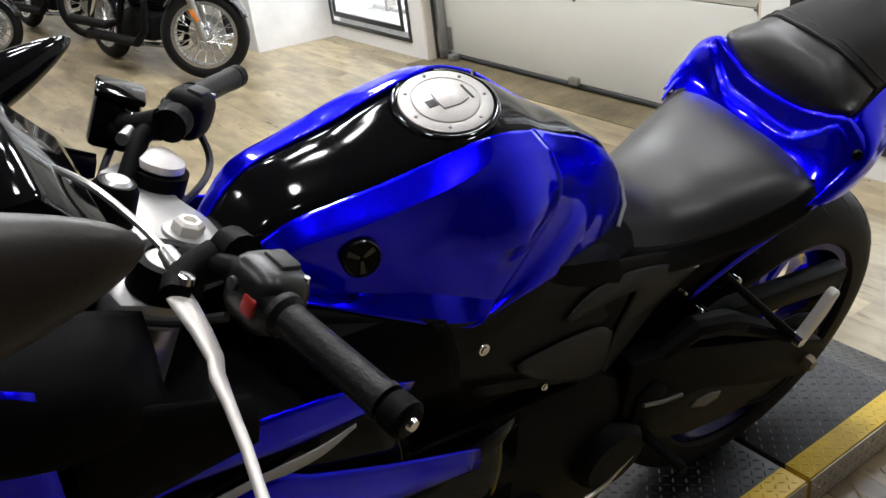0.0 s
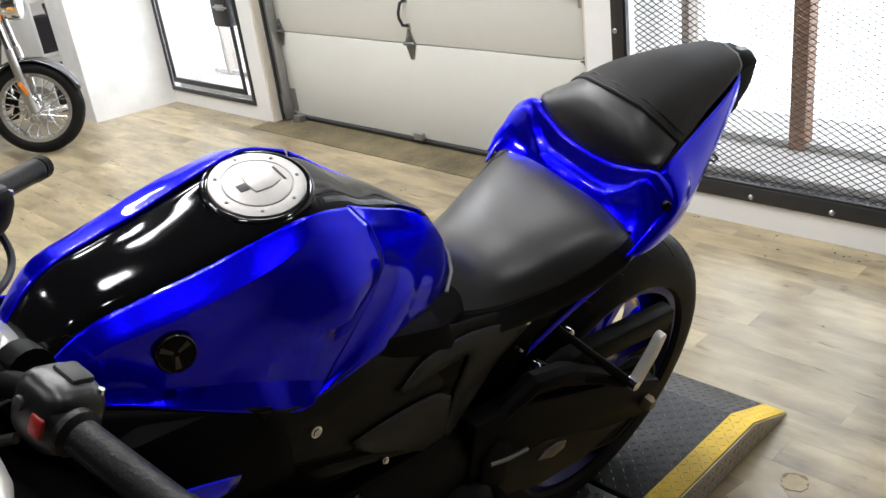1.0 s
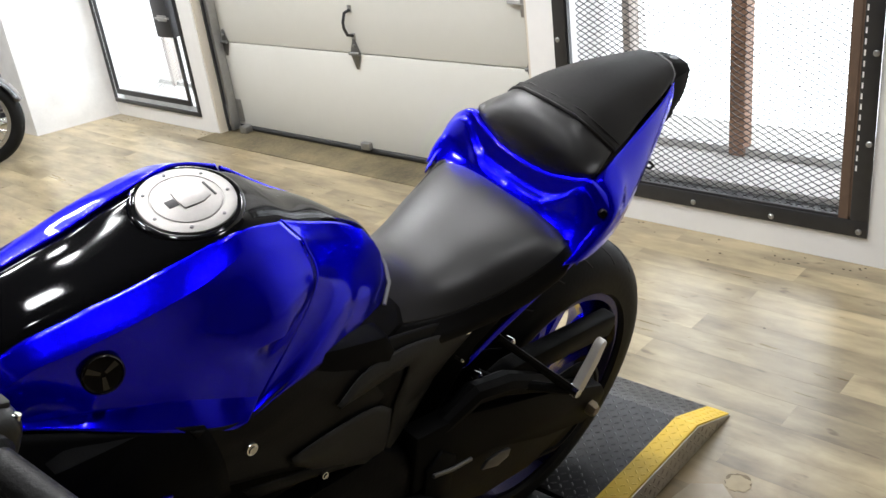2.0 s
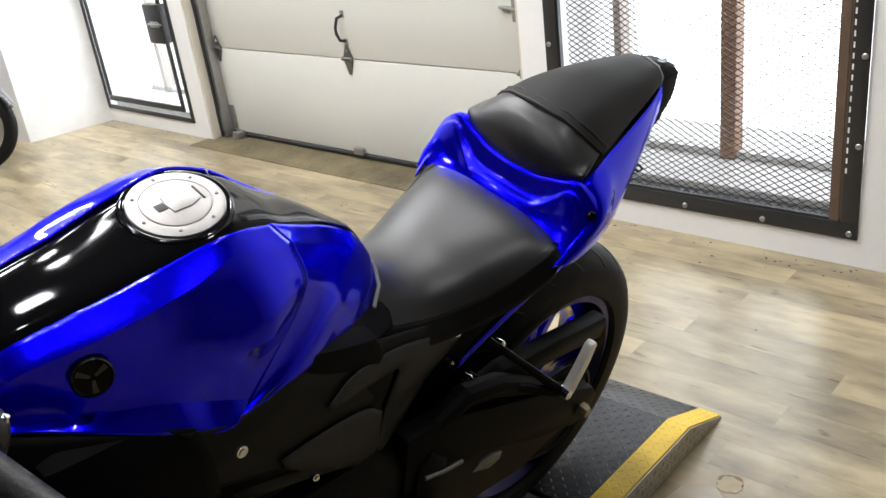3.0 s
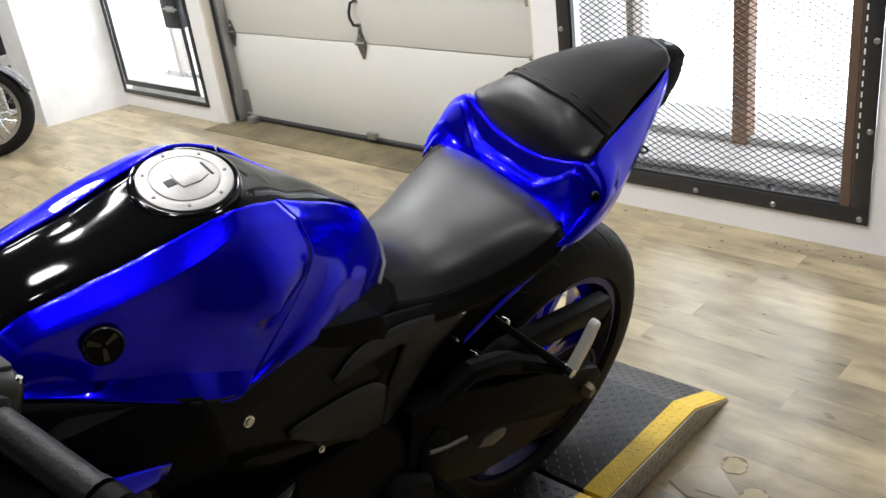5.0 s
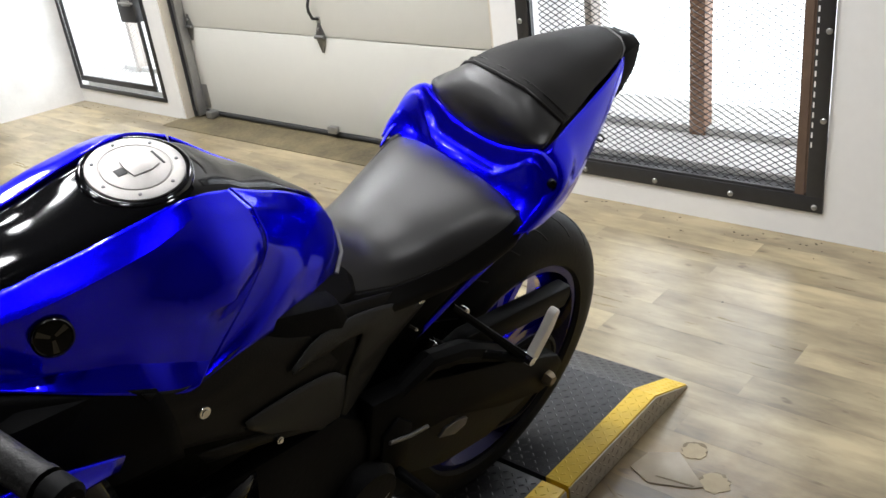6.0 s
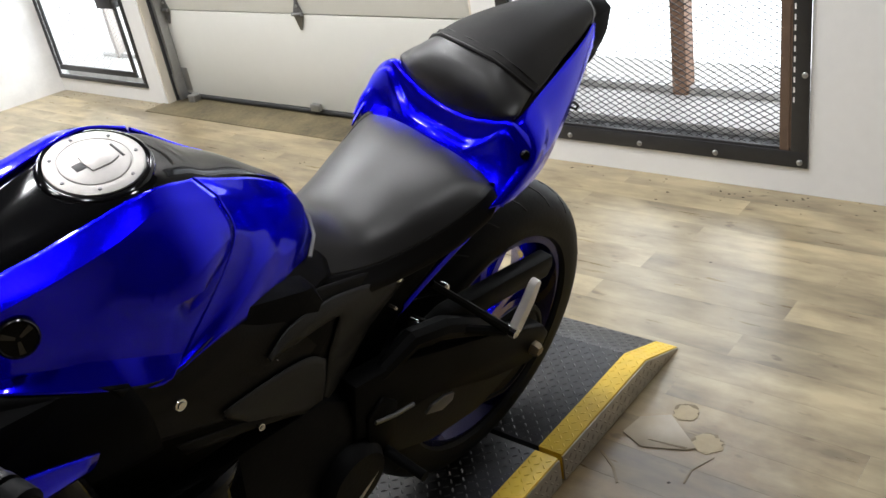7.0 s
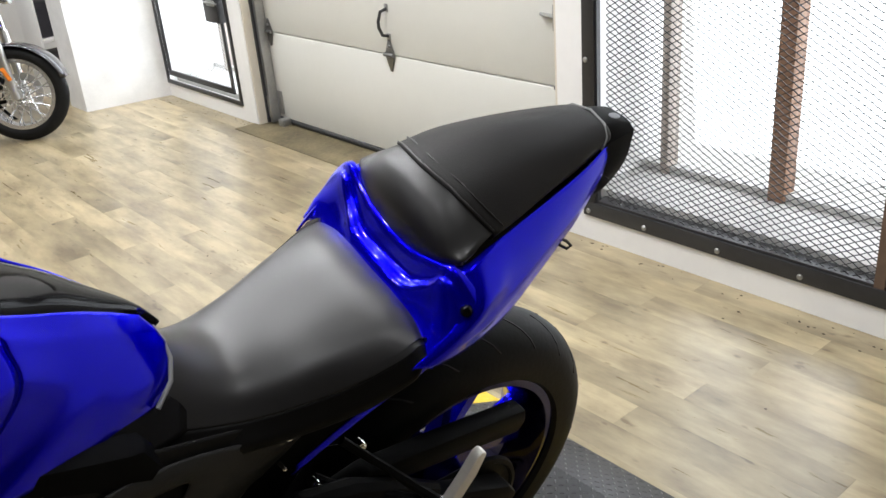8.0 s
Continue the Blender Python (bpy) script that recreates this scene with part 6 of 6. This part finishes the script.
    whole("seat", seat_rows, 4, 4, M_LEATHER, 0.01, "black leather saddle", parent=top)
    eng = part("crankcase", bm_prism([(-.48, .20), (-.46, .36), (-.56, .40), (-.80, .40), (-.90, .34), (-.88, .20)], 0.24, "Y", -0.12, 0.03), M_ENGINE, top, "dark crankcase")
    for tilt, x in ((-22, -.58), (22, -.76)):
        m = Matrix.Translation((x, 0, .40)) @ Matrix.Rotation(radians(-tilt), 4, "Y")
        prof = []
        for k in range(9):
            prof += [(0.062, 0.022 * k), (0.078, 0.022 * k + 0.004), (0.078, 0.022 * k + 0.010), (0.062, 0.022 * k + 0.014)]
        cyl = part("cylinder", bm_lathe([(0.0, 0.0)] + prof + [(0.0, 0.2)], 24), M_ENGINE, eng, "finned engine cylinder")
        cyl.matrix_local = m
        part("rocker_cover", bm_lathe([(0.0, 0.23), (0.05, 0.228), (0.07, 0.21), (0.072, 0.19)], 24), M_CHROME, cyl, "chrome rocker cover")
    part("air_cleaner", bm_lathe([(0.0, -0.06), (0.07, -0.055), (0.085, -0.04), (0.085, 0.0)], 28, "Y", (-.67, -.13, .56)), M_CHROME, eng)
    part("primary_cover", bm_prism([(-.50, .22), (-.50, .36), (-.60, .40), (-.85, .36), (-.92, .30), (-.88, .21)], 0.05, "Y", .12, 0.02), M_CHROME, eng, "chrome primary cover")
    for s in (-1,):
        part("exhaust_pipe", bm_tube([(-.52, s * .10, .52), (-.44, s * .15, .46), (-.44, s * .17, .28), (-.55, s * .18, .20), (-1.2, s * .19, .21)], [0.022, 0.022, 0.022, 0.03, 0.036], 14), M_ENGINE, top, "dark exhaust pipe")
        part("exhaust_pipe", bm_tube([(-.80, s * .10, .54), (-.74, s * .15, .46), (-.78, s * .17, .32), (-.95, s * .18, .28), (-1.45, s * .19, .29)], [0.022, 0.022, 0.022, 0.03, 0.036], 14), M_ENGINE, top, "dark exhaust pipe")
    part("downtube_pipe", bm_tube([(-.50, .06, .50), (-.40, .10, .42), (-.36, .11, .30), (-.45, .11, .17), (-.60, .11, .14)], 0.022, 14), M_ENGINE, top)
    part("horn", bm_lathe([(0.0, 0.05), (0.045, 0.045), (0.05, 0.02), (0.03, 0.0), (0.0, 0.0)], 20, "Y", (-.42, .10, .27)), M_ENGINE, top)
    part("highway_peg", bm_tube([(-.40, .10, .24), (-.38, .22, .25)], [0.012, 0.014], 10), M_CHROME, top)
    part("side_stand", bm_tube([(-.60, .10, .16), (-.56, .18, .05), (-.53, .22, .01)], 0.011, 8), M_ENGINE, top)
    part("shock", bm_tube([(-1.02, .14, .58), (-1.22, .14, .32)], [0.024, 0.024], 12), M_CHROME, top)
    part("shock", bm_tube([(-1.02, -.14, .58), (-1.22, -.14, .32)], [0.024, 0.024], 12), M_CHROME, top)
    # handlebar on its lock, turned to the left
    turned = {"front_wheel", "fork_leg", "turn_signal", "handlebar", "front_fender", "headlamp", "triple_clamp"}
    for o in top.children:
        if o.name.split(".")[0] in turned:
            o.matrix_basis = Matrix.Rotation(radians(46), 4, "Z") @ o.matrix_basis
    return top


first = cruiser(M_CRUISER, "black and chrome cruiser motorcycle with spoked wheels")
first.matrix_world = pose(1.80, 4.93, 0.0, -7, 0, -80) @ Matrix.Scale(0.88, 4)
second = cruiser(M_CRUISER2, "red cruiser motorcycle parked in a row")
second.matrix_world = pose(1.70, 6.75, 0.0, -7, 0, -80) @ Matrix.Scale(0.88, 4)
third = copy_thing(first, pose(1.05, 6.9, 0.0, -7, 0, -80) @ Matrix.Scale(0.88, 4))
tagged(third, "black cruiser motorcycle at the row's far end")


# ---------- shelf behind the stub wall ----------
def shelf_unit():
    top = empty("shelf_unit", Matrix.Translation((2.46, 5.86, 0)), "white shelf unit behind the stub wall", "shelf")
    for z in (0.02, 0.345, 0.67, 1.0, 1.35):
        part("shelf_board", bm_box(-.23, .235, -.16, .16, z - 0.011, z + 0.011, 0.002), M_WALL, top)
    for x in (-.23, .225):
        part("side_panel", bm_box(x - 0.012, x, -.16, .16, 0.002, 1.4, 0.002), M_WALL, top)
    return top


shelf_unit()
M_CARTON = mat("dark_carton", (0.03, 0.028, 0.035), 0.6, grain=0.3, var=0.3, scale=40)
for k, (x, z, w, h) in enumerate(((2.31, 0.357, 0.13, 0.2), (2.47, 0.357, 0.15, 0.26), (2.33, 0.682, 0.16, 0.22), (2.50, 0.682, 0.12, 0.18), (2.36, 0.032, 0.2, 0.22))):
    box = empty("storage_box", Matrix.Translation((x, 5.84, z)), "dark storage box on the white shelf", "box", "boxes on the shelf")
    part("carton", bm_box(-w / 2, w / 2, -.1, .1, 0, h, 0.004), M_CARTON, box)
    part("lid", bm_box(-w / 2 - 0.004, w / 2 + 0.004, -.104, .104, h - 0.03, h + 0.004, 0.003), M_CARTON, box)

# ---------- damaged floor beside the ramp ----------
M_PATCH = mat("lifted_vinyl", (0.30, 0.25, 0.18), 0.35, grain=0.4, var=0.4, scale=30, bump=0.2)
M_BARE = mat("bare_subfloor", (0.36, 0.295, 0.19), 0.7, grain=0.4, var=0.4, scale=40, bump=0.4)
M_CRACK = mat("dark_crack", (0.17, 0.13, 0.08), 0.8, grain=0.5, var=0.4, scale=60)
damage = empty("floor_damage", Matrix.Identity(4), "torn vinyl plank with two bare round spots by the ramp", "floor damage", kind="structure")


def blob(cx, cy, r, seed, z, wobble=0.18):
    rnd = random.Random(seed)
    k = 26
    out = []
    for i in range(k):
        a = 2 * math.pi * i / k
        q = r * (1 + wobble * (rnd.random() - 0.5) * 2)
        out.append((cx + q * math.cos(a), cy + q * math.sin(a)))
    return out


for cx, cy, r, sd in ((1.617, 0.712, 0.026, 3), (1.545, 0.632, 0.030, 5)):
    part("spot_rim", bm_prism(blob(cx + 0.002, cy + 0.001, r * 1.04, sd + 7, 0, 0.10), 0.0008, "Z", 0.0002), M_CRACK, damage, smooth=0)
    part("bare_spot", bm_prism(blob(cx - 0.002, cy - 0.001, r, sd, 0, 0.16), 0.0010, "Z", 0.0004), M_BARE, damage, smooth=0)
part("torn_flap", bm_prism([(1.595, 0.735), (1.56, 0.79), (1.50, 0.80), (1.475, 0.745), (1.507, 0.66), (1.522, 0.645)], 0.0022, "Z", 0.0006, 0.0006), M_PATCH, damage, "lifted grey vinyl flap")
part("crack", bm_prism([(1.500, 0.742), (1.503, 0.738), (1.514, 0.66), (1.508, 0.664)], 0.0006, "Z", 0.0029), M_CRACK, damage, smooth=0)
part("crack", bm_prism([(1.425, 0.812), (1.432, 0.812), (1.40, 0.765), (1.362, 0.735), (1.358, 0.738), (1.396, 0.770)], 0.0012, "Z", 0.0003), M_CRACK, damage, smooth=0)
part("crack", bm_prism([(1.508, 0.605), (1.512, 0.603), (1.46, 0.625), (1.42, 0.622), (1.42, 0.626), (1.46, 0.629)], 0.0012, "Z", 0.0003), M_CRACK, damage, smooth=0)


# ---------- dirt swept against the wall ----------
def grit():
    """Small flakes of dirt along the wall's foot and here and there on the boards."""
    rnd = random.Random(11)
    bm = bmesh.new()
    for k in range(150):
        if k < 105:
            x, y = WALL_X - 0.006 - abs(rnd.gauss(0, 0.05)), rnd.uniform(-0.3, 2.0) if k % 3 else rnd.uniform(4.1, 5.1)
        else:
            x, y = rnd.uniform(1.3, 2.6), rnd.uniform(0.1, 3.4)
            if 0.79 < y < 1.49 and x < 1.86:
                continue
        r = rnd.uniform(0.0015, 0.0042)
        a0 = rnd.uniform(0, 6.28)
        ring = [bm.verts.new((x + r * rnd.uniform(0.6, 1.3) * math.cos(a0 + q * 1.2566), y + 1.5 * r * rnd.uniform(0.6, 1.3) * math.sin(a0 + q * 1.2566), 0.0003)) for q in range(5)]
        tip = bm.verts.new((x, y, 0.0003 + 0.4 * r))
        for q in range(5):
            bm.faces.new((ring[q], ring[(q + 1) % 5], tip))
    return tagged(finish("floor_grit", bm, M_GRIT, smooth=0), "dark flakes of dirt along the wall's foot", "dirt", kind="stuff")


M_GRIT = mat("dark_dirt", (0.05, 0.038, 0.025), 0.9)
grit()

planks()
